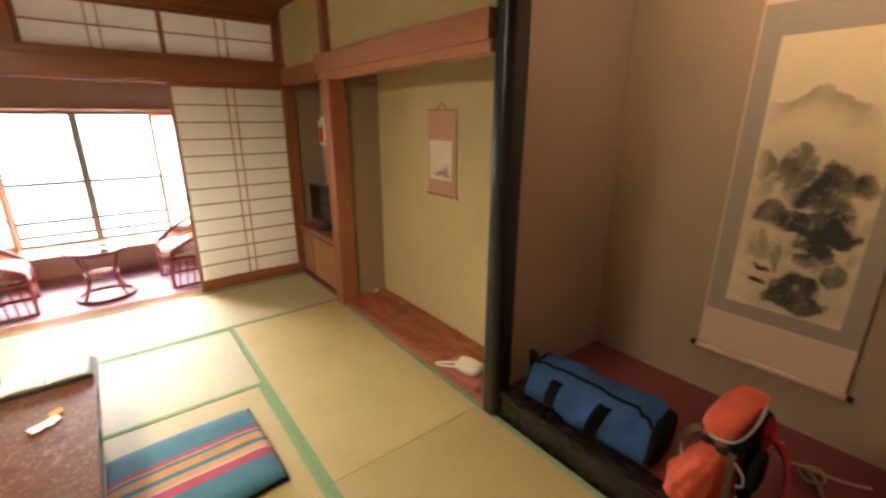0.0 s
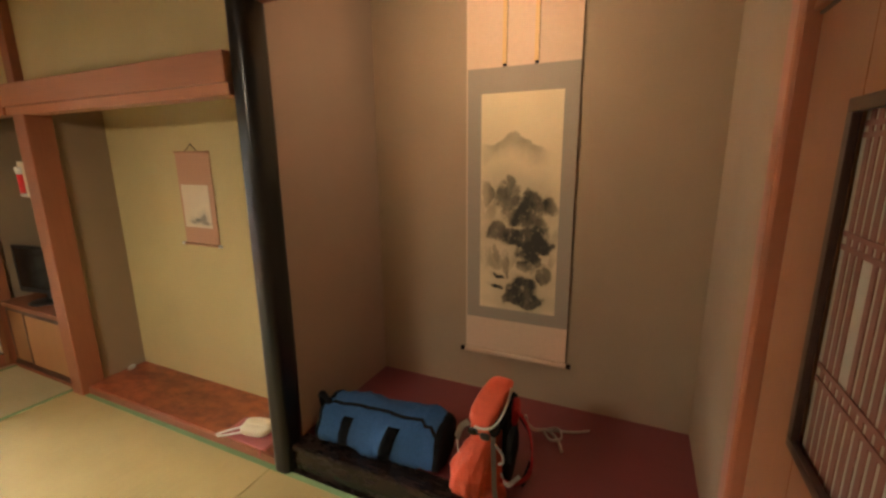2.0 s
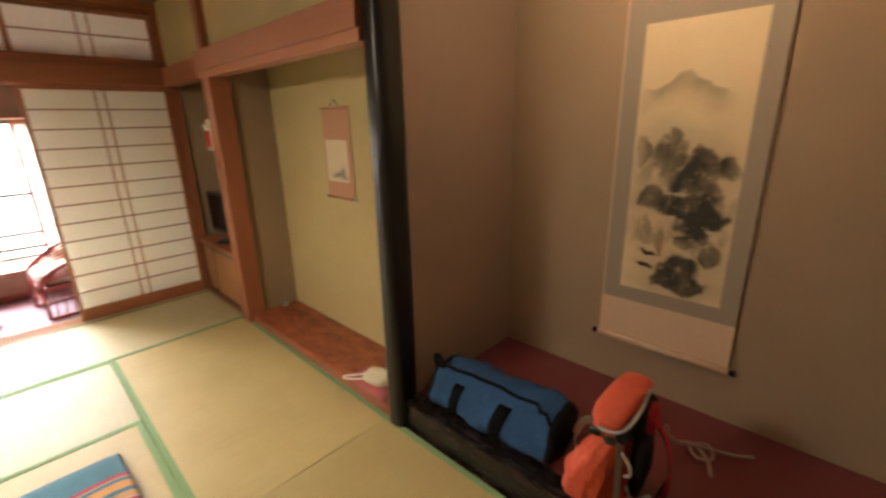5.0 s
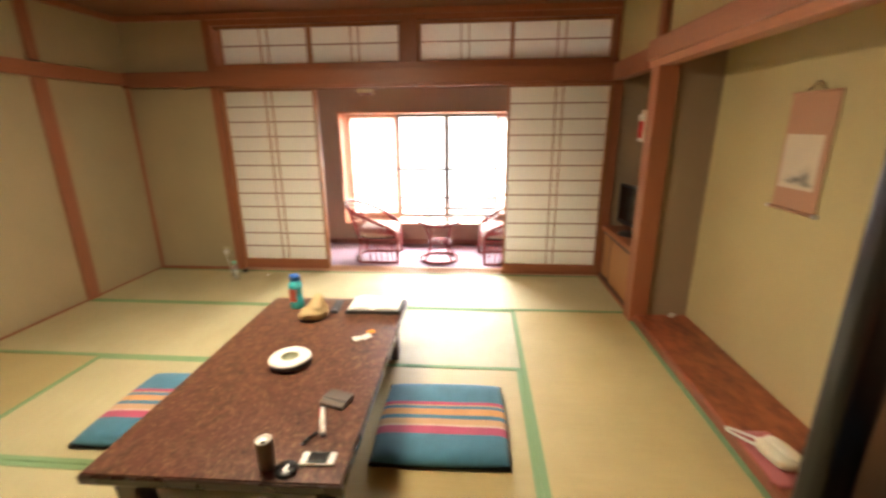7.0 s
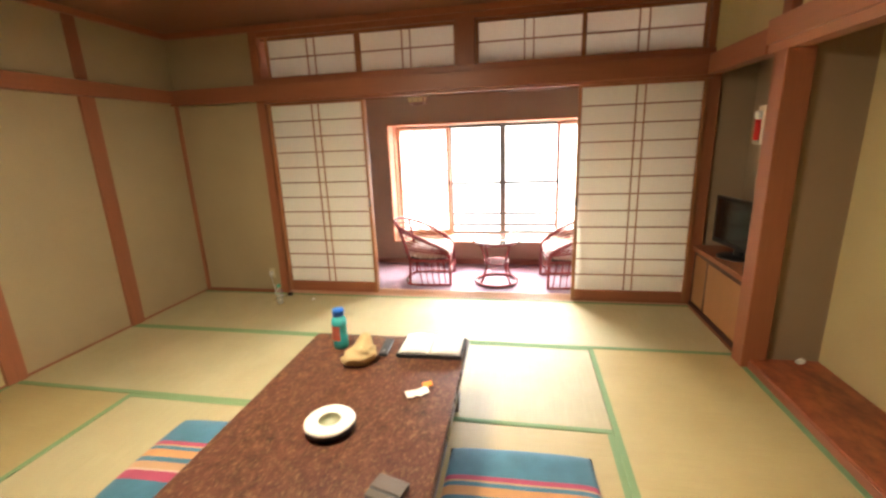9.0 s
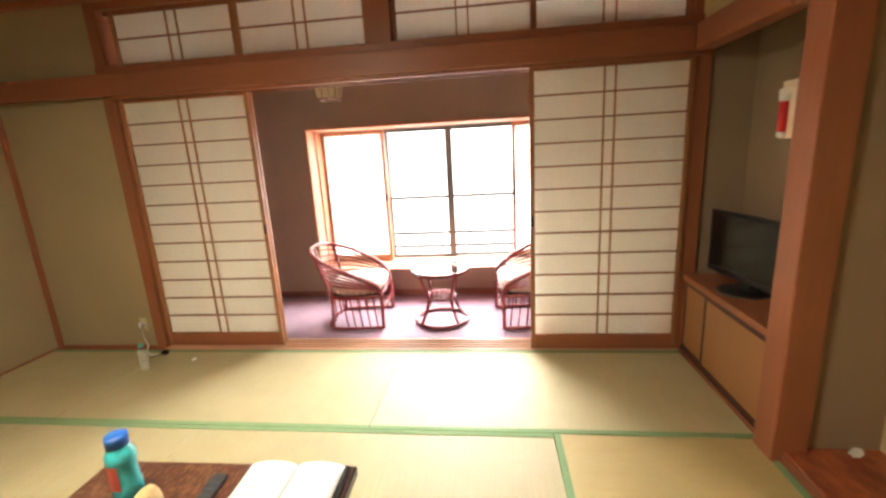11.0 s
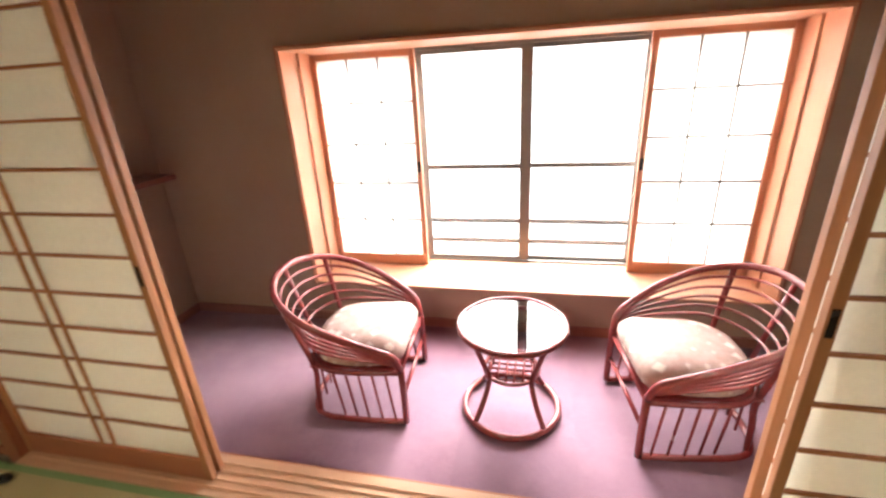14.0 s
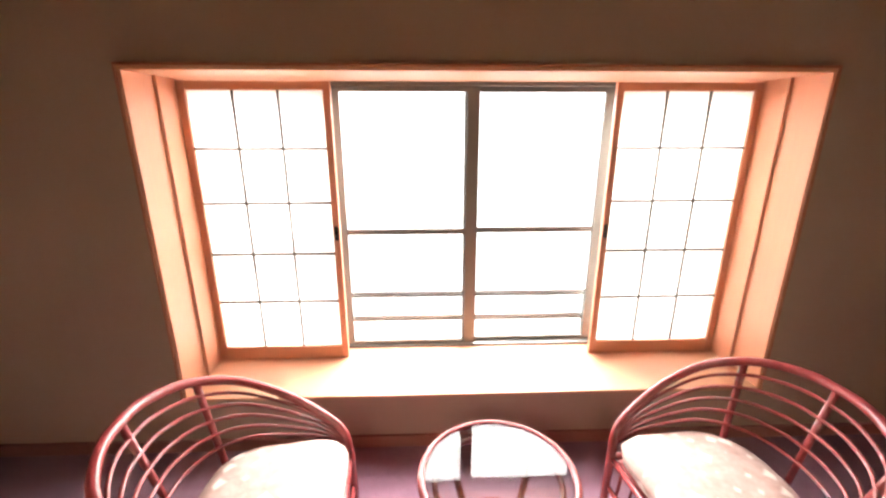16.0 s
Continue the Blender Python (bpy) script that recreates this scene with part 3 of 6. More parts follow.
setting("wall_sunroom_south", (SX0, SY0 - 0.03, 1.835), (SX1, SY0 + 0.02, 1.98), M["sun_wall"], "plaster above the shoji on the sunroom side", 0, "wall")
setting("wall_sunroom_south", (SX0, SY0 - 0.03, 1.98), (OX0 - 0.1, SY0 + 0.02, SC), M["sun_wall"], "plaster beside the transoms on the sunroom side", 0, "wall")
setting("wall_sunroom_south", (1.91, SY0 - 0.03, 1.98), (SX1, SY0 + 0.02, SC), M["sun_wall"], "plaster beside the transoms on the sunroom side", 0, "wall")
setting("wall_sunroom_south", (SX0, SY0 - 0.03, SZ), (OX0 - 0.1, SY0 + 0.02, 1.835), M["sun_wall"], "plaster wall beside the shoji on the sunroom side", 0, "wall")
setting("wall_sunroom_south", (1.91, SY0 - 0.03, SZ), (SX1, SY0 + 0.02, 1.835), M["sun_wall"], "plaster wall beside the shoji on the sunroom side", 0, "wall")
setting("trim_step", (OX0 - 0.1, SY0 - 0.001, SZ), (1.91, SY0 + 0.012, 0.0), M["wood_x"], "timber riser between track and carpet", 0.002, "trim")

setting("floor_niche", (1.845, 3.55, -0.1), (2.171, YN + 0.01, 0.0), M["wood_y"], "timber floor of the cabinet niche", 0, "floor")
setting("wall_outer_south", (XW - 0.3, YS - 0.5, -0.1), (2.95, YS - 0.4, ZC), M["vest"], "dim wall of the corridor", 0, "wall")

# the window bay: lining, sill, sashes
YG = 6.28
win = tagged(new("window_1"), "wide sunroom window in a pale timber bay, two glass sashes between paper screens", "window", "", "structure")
box("window_sill", (WX0 - 0.01, SY1 - 0.006, WZ0 - 0.014), (WX1 + 0.01, YG + 0.06, WZ0), M["pale_x"], win, "broad pale timber window seat", 0.004)
box("window_head", (WX0 - 0.01, SY1 - 0.012, WZ1 - 0.012), (WX1 + 0.01, YG + 0.06, WZ1 + 0.004), M["pale_x"], win, "pale timber lining", 0.003)
for s, x in ((1, WX0), (-1, WX1)):
    a, b = sorted((x - s * 0.008, x + s * 0.006))
    box("window_lining", (a, SY1 - 0.012, WZ0), (b, YG + 0.06, WZ1 - 0.012), M["pale_z"], win, "pale timber side lining of the bay", 0.003)
    a, b = sorted((x + s * 0.0065, x + s * 0.02))
    for y in (SY1 + 0.17,):
        box("guide_strip", (a, y, WZ0), (b, y + 0.012, WZ1 - 0.012), M["pale_z"], win, "upright guide strip in the bay", 0.002)
box("casing", (WX0 - 0.018, SY1 - 0.018, WZ1 + 0.002), (WX1 + 0.018, SY1 + 0.001, WZ1 + 0.013), M["wood_x"], win, "thin reddish edge over the bay", 0.002)
for s, x in ((-1, WX0 - 0.008), (1, WX1 + 0.008)):
    a, b = sorted((x, x + s * 0.010))
    box("casing", (a, SY1 - 0.018, WZ0 - 0.014), (b, SY1 + 0.001, WZ1 + 0.002), M["wood_z"], win, "thin reddish edge beside the bay", 0.002)
box("frame_head", (WX0, YG - 0.03, WZ1 - 0.030), (WX1, YG + 0.05, WZ1 - 0.0125), M["alu"], win, "aluminium outer frame", 0.002)
box("frame_foot", (WX0, YG - 0.03, WZ0), (WX1, YG + 0.05, WZ0 + 0.012), M["alu"], win, "aluminium outer frame", 0.002)
for x0, x1, y in ((WX0 + 0.007, -0.462, YG), (-0.460, 0.262, YG), (0.190, 0.932, YG + 0.026), (0.934, WX1 - 0.007, YG + 0.026)):
    sash = part("sash", bx(bmesh.new(), (x0, y - 0.011, WZ1 - 0.056), (x1, y + 0.011, WZ1 - 0.030), 0.002), M["alu"], win, "grey aluminium sliding sash")
    e = 0.062 if x1 - x0 > 0.7 else 0.05
    a, b = (e if x0 > 0 and x0 < 0.5 else 0.05), (e if x1 > 0 and x1 < 0.5 else 0.05)
    box("stile", (x0, y - 0.012, WZ0 + 0.012), (x0 + a, y + 0.012, WZ1 - 0.030), M["alu"], sash, "", 0.002)
    box("stile", (x1 - b, y - 0.012, WZ0 + 0.012), (x1, y + 0.012, WZ1 - 0.030), M["alu"], sash, "", 0.002)
    box("rail", (x0 + a, y - 0.011, WZ0 + 0.012), (x1 - b, y + 0.011, WZ0 + 0.034), M["alu"], sash, "", 0.002)
    box("rail", (x0 + a, y - 0.010, 0.843), (x1 - b, y + 0.010, 0.874), M["alu"], sash, "", 0.002)
    for z0, z1 in ((WZ0 + 0.034, 0.843), (0.874, WZ1 - 0.056)):
        g = box("pane", (x0 + a, y - 0.002, z0), (x1 - b, y + 0.002, z1), M["glass"], sash, "clear glass pane", 0)
        g.visible_shadow = False
rail = thing("balcony_rail", "grey metal guard rail just outside the window", "railing")
for z in (0.434, 0.282):
    box("bar", (-2.0, YG + 0.16, z - 0.018), (2.6, YG + 0.18, z + 0.018), M["rail"], rail, "", 0.004)
for x in (-1.9, -0.48, 0.95, 2.5):
    box("upright", (x - 0.016, YG + 0.15, 0.1), (x + 0.016, YG + 0.19, 0.43), M["rail"], rail, "", 0.003)
box("bracket", (-2.0, YG + 0.05, 0.09), (2.6, YG + 0.2, 0.115), M["rail"], rail, "", 0.003)
setting("wall_outside", (-3.2, YG + 0.065, -0.3), (3.8, YG + 0.13, 0.09), P, "outer wall under the window", 0, "wall")
setting("backdrop", (-30, 25, -12), (30, 25.1, 24), M["day"], "overcast bright white distance outside the window", 0, "backdrop")
setting("ground", (-300, 6.6, -12.2), (300, 600, -12.0), M["slab"], "pale ground below the window", 0, "ground")


# ---- shoji ----
def shoji(name, w, z0, z1, rows, mats, label, category, group, stile=0.028, top=0.02, foot=0.100, pair=0.062, paper_mat=None, deep=0.026, pull=True, foot_mat=None):
    """A paper screen, its lower left corner at the origin, face towards -y. pair: gap of the double upright in the middle, 0 for none."""
    mz, mx = mats
    t = thing(name, label, category, group)
    h = z1 - z0
    for x in (0, w - stile):
        s = box("stile", (x, 0, 0), (x + stile, deep, h), mz, t, "", 0.002)
        if pull == 1 or (pull == 2 and x == 0) or (pull == 3 and x > 0):
            box("finger_pull", (x + 0.006, -0.0015, h * 0.47), (x + stile - 0.006, 0.004, h * 0.47 + 0.07), M["black"], s, "small dark recessed pull", 0.001)
    box("top_rail", (stile, 0.001, h - top), (w - stile, deep - 0.001, h), mx, t, "", 0.002)
    box("bottom_rail", (stile, 0.001, 0), (w - stile, deep - 0.001, foot), foot_mat or mx, t, "", 0.002)
    ih = h - top - foot
    thin = paper_mat is not None
    for k in range(1, rows):
        z = foot + ih * k / rows
        box("bar", (stile, 0.004, z - (0.006 if thin else 0.0045)), (w - stile, 0.014, z + (0.006 if thin else 0.0045)), M["thin"] if thin else mx, t, "", 0)
    ups = ((w / 2 - pair / 2), (w / 2 + pair / 2)) if pair else (stile + (w - 2 * stile) / 3, w - stile - (w - 2 * stile) / 3)
    for x in ups:
        box("upright_bar", (x - (0.005 if thin else 0.0045), 0.003, foot), (x + (0.005 if thin else 0.0045), 0.013, h - top), M["thin"] if thin else mz, t, "", 0)
    box("paper", (stile - 0.004, 0.0145, foot - 0.004), (w - stile + 0.004, 0.0155, h - top + 0.004), paper_mat or M["paper"], t, "cream translucent paper", 0)
    return t


SH = (M["shoji_z"], M["shoji_x"])
PW = 0.915
for x, y, side in ((0.902, -0.050, 2), (0.918, 0.046, 0), (-1.792, 0.0, 3), (-1.797, 0.046, 0)):
    s0 = shoji("shoji_panel", PW, 0.011, 1.779, 12, SH, "sliding shoji screen of cream paper on reddish timber, slid aside", "shoji screen", "shoji in the wide opening", foot_mat=M["wood_x"], pull=side)
    s0.matrix_basis = Matrix.Translation((x, YN + y, 0.011))
for x0, x1 in ((-1.75, -0.905), (-0.90, -0.056), (0.101, 0.94), (0.93, 1.799)):
    t = shoji("transom_panel", x1 - x0, 1.985, 2.325, 2, SH, "fixed paper transom with thin dark bars above the shoji", "transom", "paper transoms over the shoji", 0.022, 0.018, 0.018, 0.07, pull=False)
    t.matrix_basis = Matrix.Translation((x0, YN + 0.02, 1.985))
for x0, x1 in ((-1.091, -0.424), (0.874, 1.555)):
    t = shoji("window_screen", x1 - x0, WZ0 + 0.002, WZ1 - 0.020, 5, (M["pale_z"], M["pale_x"]), "white paper window screen in a pale timber frame", "shoji screen", "paper screens in the window bay", 0.033, 0.038, 0.07, 0, M["win_paper"], 0.024, 3 if x0 < 0 else 2)
    t.matrix_basis = Matrix.Translation((x0, 6.15, WZ0 + 0.002))


# ---- tatami ----
def mats():
    H = 0.030
    rows = [  # x0, x1, y0, y1, long axis
        (XW, -1.80, 3.556, YN - 0.057, "x"), (-1.80, 0.02, 3.556, YN - 0.057, "x"), (0.02, XE - 0.004, 3.556, YN - 0.057, "x"),
        (XW, -0.885, 2.672, 3.556, "x"), (-0.885, 0.93, 2.672, 3.556, "x"),
        (0.93, XE - 0.004, 1.74, 3.556, "y"), (0.93, XE - 0.004, 0.0, 1.74, "y"),
        (0.055, 0.93, 0.89, 2.672, "y"), (-1.80, 0.055, 1.782, 2.672, "x"), (-1.80, 0.055, 0.89, 1.782, "x"),
        (XW, -1.80, 0.89, 2.672, "y"), (XW, -0.885, 0.0, 0.89, "x"), (-0.885, 0.93, 0.0, 0.89, "x"),
    ]
    ground = bpy.data.objects["floor"]
    for x0, x1, y0, y1, ax in rows:
        g = 0.0012
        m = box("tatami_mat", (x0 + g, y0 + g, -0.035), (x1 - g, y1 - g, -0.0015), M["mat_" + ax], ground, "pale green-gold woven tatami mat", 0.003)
        if ax == "x":
            for a in (y0 + g, y1 - g - H):
                box("border", (x0 + g, a, -0.03), (x1 - g, a + H, 0.0008), M["heri"], m, "green cloth border", 0.001)
        else:
            for a in (x0 + g, x1 - g - H):
                box("border", (a, y0 + g, -0.03), (a + H, y1 - g, 0.0008), M["heri"], m, "green cloth border", 0.001)


mats()

# ---- lamps ----
lamp = thing("ceiling_lamp", "square wooden ceiling lamp with a lit white panel over the room", "ceiling lamp", "", (-0.5, 2.25, 2.2))
part("shade", pillow(bmesh.new(), 0.262, 0.262, 0.13, 6, 14, 0.2), glow("lamp_shade_lit", (1.0, 0.87, 0.65), 78.0), lamp, "glowing white shade", True).matrix_basis = pose(0, 0, 0.09, 180)
# unseen rim, added to shape the light: keeps the upper walls darker
for s_, o in ((-1, 0), (1, 0), (0, -1), (0, 1)):
    box("rim", (s_ * 0.275 - (0.012 if s_ else 0.263), o * 0.275 - (0.012 if o else 0.287), -0.012), (s_ * 0.275 + (0.012 if s_ else 0.263), o * 0.275 + (0.012 if o else 0.287), 0.13), M["wood_x"], lamp, "unseen wooden rim added to keep light off the upper walls", 0.003)
box("cover", (-0.263, -0.263, 0.12), (0.263, 0.263, 0.129), M["wood_x"], lamp, "", 0.001)
part("stem", tube(bmesh.new(), [(0, 0, 0.13), (0, 0, 0.219)], 0.012, 10), M["dark_x"], lamp, "", True)
toko_lamp = thing("alcove_lamp", "slim warm strip lamp hidden behind the alcove lintel", "lamp", "", (1.99, 0.82, 2.36))
box("housing", (-0.04, -0.20, 0.03), (0.04, 0.20, 0.059), M["pale_x"], toko_lamp, "", 0.003)
box("tube", (-0.018, -0.18, -0.006), (0.018, 0.18, 0.03), glow("warm_tube_lit", (1.0, 0.77, 0.51), 122.0), toko_lamp, "warm glowing tube", 0.006)


def put(ob, x, y, z, deg=0.0):
    ob.matrix_basis = pose(x, y, z, 0, 0, deg)
    return ob


# unseen lamp, added only to brighten the vestibule
ent = thing("entry_lamp", "unseen warm round lamp added to brighten the vestibule", "ceiling lamp", "", (-2.98, 1.0, 2.22))
part("shade", lathe(bmesh.new(), [(0, -0.03), (0.09, -0.025), (0.12, 0.01), (0.12, 0.06), (0, 0.06)], 24), glow("entry_shade_lit", (1.0, 0.72, 0.45), 45.0), ent, "lit shade", True)
part("base", lathe(bmesh.new(), [(0, 0.0605), (0.08, 0.0605), (0.08, 0.08), (0, 0.08)], 20), M["alu"], ent)


# ---- low table ----
EDGE = plain("dark_lacquered_edge", (0.035, 0.016, 0.011), 0.28, 0.3, 40, 0, 0.04, 0.3)
table = thing("low_table", "low rectangular table with a mottled lacquered burl top and dark edge", "low table")
box("tabletop", (-0.432, -0.739, 0.345), (0.432, 0.739, 0.360), M["burl"], table, "glossy mottled red-brown burl surface", 0.003)
box("edge", (-0.440, -0.747, 0.318), (0.440, 0.747, 0.3545), EDGE, table, "dark lacquered edge", 0.006)
for sx in (-1, 1):
    box("apron", (sx * 0.36 - 0.012, -0.62, 0.255), (sx * 0.36 + 0.012, 0.62, 0.318), EDGE, table, "", 0.003)
    for sy in (-1, 1):
        bm = bx(bmesh.new(), (sx * 0.36 - 0.04, sy * 0.64 - 0.04, 0.002), (sx * 0.36 + 0.04, sy * 0.64 + 0.04, 0.318), 0.008)
        for v in bm.verts:
            if v.co.z < 0.05:
                v.co.x += -sx * 0.012
                v.co.y += -sy * 0.012
        part("leg", bm, EDGE, table)
for sy in (-1, 1):
    box("apron", (-0.32, sy * 0.64 - 0.012, 0.255), (0.32, sy * 0.64 + 0.012, 0.318), EDGE, table, "", 0.003)
put(table, -0.217, 2.136, 0, 1.0)


# ---- floor cushions ----
def stripes(name):
    m, n, l, p = nodes_of(name)
    tc, sep = n.new("ShaderNodeTexCoord"), n.new("ShaderNodeSeparateXYZ")
    l.new(tc.outputs["Object"], sep.inputs[0])
    mr = n.new("ShaderNodeMapRange")
    mr.inputs["From Min"].default_value, mr.inputs["From Max"].default_value = 0.29, -0.29
    l.new(sep.outputs["Y"], mr.inputs["Value"])
    teal, red, gold, tan, cream = (0.018, 0.135, 0.20), (0.36, 0.022, 0.075), (0.52, 0.235, 0.06), (0.47, 0.26, 0.115), (0.55, 0.42, 0.30)
    c = ramp(n, l, mr.outputs[0], [(0, teal), (0.31, red), (0.355, tan), (0.37, teal), (0.41, gold), (0.49, teal), (0.54, tan), (0.615, cream), (0.63, red), (0.725, teal)])
    c.node.color_ramp.interpolation = "CONSTANT"
    v = coords(n, l)
    weave, worn = noise_tex(n, l, coords(n, l, (30, 260, 260)), 2.0, 3, 0.7), noise_tex(n, l, v, 12, 4)
    c = mix(n, l, mix(n, l, 0.92, weave, (0, 0, 0)), c, (0.6, 0.5, 0.42))
    c = mix(n, l, 1.0, c, ramp(n, l, worn, [(0.3, (0.8, 0.8, 0.8)), (0.7, (1, 1, 1))]), "MULTIPLY")
    l.new(c, p.inputs["Base Color"])
    p.inputs["Roughness"].default_value = 0.9
    p.inputs["Sheen Weight"].default_value = 0.15
    bump(n, l, p, weave, 0.4, 0.001)
    return m


cushion = thing("floor_cushion", "square teal floor cushion with crimson and gold stripes on the mats", "floor cushion", "cushions at the low table")
part("cover", pillow(bmesh.new(), 0.315, 0.300, 0.05, 10, 24, 0.08), stripes("striped_cushion_cloth"), cushion, "", True)
part("underside", bx(bmesh.new(), (-0.312, -0.297, 0.001), (0.312, 0.297, 0.0235), 0.006), plain("black_cloth", (0.01, 0.012, 0.014), 0.9), cushion, "black cloth underside")
put(cushion, 0.490, 2.156, 0.002, 1.5)
copy_thing(cushion, pose(-0.940, 2.170, 0.002, 0, 0, 1.5))

# ---- things on the low table ----
TZ = 0.3605
W = lambda name, c, rough=0.5, **k: plain(name, c, rough, **k)
white_cer, dark_cer = W("white_glaze", (0.78, 0.77, 0.70), 0.2), W("dark_grey_glaze", (0.045, 0.055, 0.065), 0.3)
ash = thing("ashtray", "round white ceramic ashtray with a grey-green well", "ashtray")
part("bowl", lathe(bmesh.new(), [(0.0, 0), (0.078, 0), (0.092, 0.010), (0.095, 0.030)], 40), dark_cer, ash, "dark glazed side", True)
part("rim", lathe(bmesh.new(), [(0.095, 0.0302), (0.0955, 0.036), (0.090, 0.041), (0.05, 0.043), (0.042, 0.040)], 40), white_cer, ash, "", True)
part("well", lathe(bmesh.new(), [(0.042, 0.0398), (0.04, 0.018), (0, 0.015)], 32), W("olive_glaze", (0.34, 0.35, 0.22), 0.3), ash, "grey-green well", True)
put(ash, -0.225, 2.082, TZ)

aqua = glass("aqua_plastic", (0.05, 0.62, 0.62), 0.18, 1.35)
bot = thing("drink_bottle", "aqua plastic bottle with blue cap and red label", "bottle")
part("body", lathe(bmesh.new(), [(0, 0), (0.030, 0), (0.034, 0.006), (0.034, 0.05), (0.031, 0.06), (0.031, 0.11), (0.034, 0.12), (0.034, 0.14), (0.026, 0.158), (0.018, 0.163), (0.018, 0.172), (0, 0.172)], 24), W("aqua_bottle_plastic", (0.05, 0.47, 0.50), 0.2, coat=0.4), bot, "", True)
part("cap", lathe(bmesh.new(), [(0.0, 0.198), (0.024, 0.198), (0.026, 0.193), (0.026, 0.166), (0.019, 0.166)], 20), W("blue_cap", (0.02, 0.13, 0.48), 0.35), bot, "blue cap", True)
bm = bmesh.new()
ls = [(math.cos(a), math.sin(a)) for a in [radians(150 + 12 * k) for k in range(13)]]
for (x0, y0), (x1, y1) in zip(ls, ls[1:]):
    bm.faces.new([bm.verts.new((x * 0.0348, y * 0.0348, z)) for x, y, z in ((x0, y0, 0.045), (x1, y1, 0.045), (x1, y1, 0.12), (x0, y0, 0.12))])
bmesh.ops.remove_doubles(bm, verts=bm.verts, dist=0.0005)
part("label", bm, W("red_label", (0.45, 0.10, 0.07), 0.5), bot, "red printed label", True)
bot.matrix_basis = pose(-0.460, 2.725, TZ, 0, 0, 0) @ Matrix.Diagonal((1.18, 1.18, 1.08, 1))

pouch = thing("cloth_pouch", "crumpled tan cloth pouch lying on the low table", "pouch")
bm = bmesh.new()
bmesh.ops.create_icosphere(bm, subdivisions=4, radius=1)
for v in bm.verts:
    c = v.co.copy()
    k = 1 + 0.22 * noise.noise(c * 1.7) + 0.12 * noise.noise(c * 4.5)
    taper = 1 - 0.35 * max(0, -c.x)
    v.co = Vector((c.x * 0.10 * k, c.y * 0.07 * k * taper, max(0.0, (c.z * 0.5 + 0.42) * 0.115 * k * taper)))
part("body", bm, W("tan_cloth", (0.47, 0.35, 0.18), 0.9, scale=120, relief=0.3), pouch, "", True)
part("gathered_neck", tube(bmesh.new(), bend([(0.015, 0.0, 0.055), (0.032, 0.012, 0.095), (0.044, 0.018, 0.13), (0.05, 0.02, 0.15)]), [0.054 * (1 - k / 18) ** 0.8 + 0.009 for k in range(18)] + [0.012], 14), W("tan_cloth_neck", (0.47, 0.35, 0.18), 0.9), pouch, "", True)
pouch.matrix_basis = pose(-0.292, 2.572, TZ, 0, 0, 38) @ Matrix.Diagonal((0.9, 0.9, 0.95, 1))

remote = thing("remote_control", "slim dark remote control with grey keys", "remote control")
box("body", (-0.022, -0.085, 0), (0.022, 0.085, 0.018), W("charcoal_plastic", (0.035, 0.037, 0.04), 0.45), remote, "", 0.004)
for k in range(5):
    for x in (-0.012, 0, 0.012):
        box("key", (x - 0.004, -0.06 + k * 0.024, 0.018), (x + 0.004, -0.05 + k * 0.024, 0.0195), W("grey_key", (0.3, 0.3, 0.3), 0.5) if (k, x) == (0, 0) else remote.children[1].data.materials[0] if len(remote.children) > 1 else dark_cer, remote, "", 0)
put(remote, -0.208, 2.725, TZ, 4)

binder = thing("open_booklet", "white open booklet lying on a black folder", "booklet")
box("folder", (-0.165, -0.108, 0), (0.165, 0.108, 0.014), W("black_folder", (0.015, 0.017, 0.018), 0.35), binder, "black folder", 0.003)
for s in (-1, 1):
    bm = bmesh.new()
    g = [[bm.verts.new((s * (0.002 + 0.152 * u / 8), -0.098 + 0.196 * v / 4, 0.0165 + 0.010 * math.sin(math.pi * min(1, u / 8 * 1.05)) ** 0.6)) for v in range(5)] for u in range(9)]
    for u in range(8):
        for v in range(4):
            bm.faces.new((g[u][v], g[u + 1][v], g[u + 1][v + 1], g[u][v + 1]))
    r = bmesh.ops.extrude_face_region(bm, geom=bm.faces[:])
    for v in r["geom"]:
        if isinstance(v, bmesh.types.BMVert):
            v.co.z = 0.0145
    part("page", bm, W("white_page", (0.86, 0.86, 0.82), 0.6, vary=0.04), binder, "white page", True)
for k in range(5):
    box("text_bar", (-0.13, 0.06 - k * 0.026, 0.0268), (-0.05, 0.064 - k * 0.026, 0.0273), W("grey_print", (0.4, 0.4, 0.42), 0.7) if k == 0 else bpy.data.materials["grey_print"], binder, "faint grey print", 0)
binder.matrix_basis = pose(0.032, 2.750, TZ, 0, 0, 1) @ Matrix.Diagonal((1, 1, 1.45, 1))

slip = thing("paper_wrapper", "crumpled white paper wrapper on the table", "wrapper")
bm = bmesh.new()
bmesh.ops.create_grid(bm, x_segments=10, y_segments=6, size=1)
for v in bm.verts:
    v.co = Vector((v.co.x * 0.05, v.co.y * 0.024, 0.006 + 0.007 * noise.noise(v.co * 2.1) + 0.004 * abs(v.co.x)))
bmesh.ops.solidify(bm, geom=bm.faces[:], thickness=0.0015)
part("paper", bm, W("white_wrapper", (0.80, 0.77, 0.70), 0.6), slip)
put(slip, 0.050, 2.345, TZ, 32)
sl2 = thing("orange_packet", "small folded orange packet beside the wrapper", "packet")
bm = bx(bmesh.new(), (-0.022, -0.016, 0.0), (0.022, 0.016, 0.007), 0.002)
part("packet", bm, W("orange_foil", (0.85, 0.30, 0.03), 0.4), sl2)
sl2.matrix_basis = pose(0.080, 2.412, TZ + 0.004, 4, -6, 20)

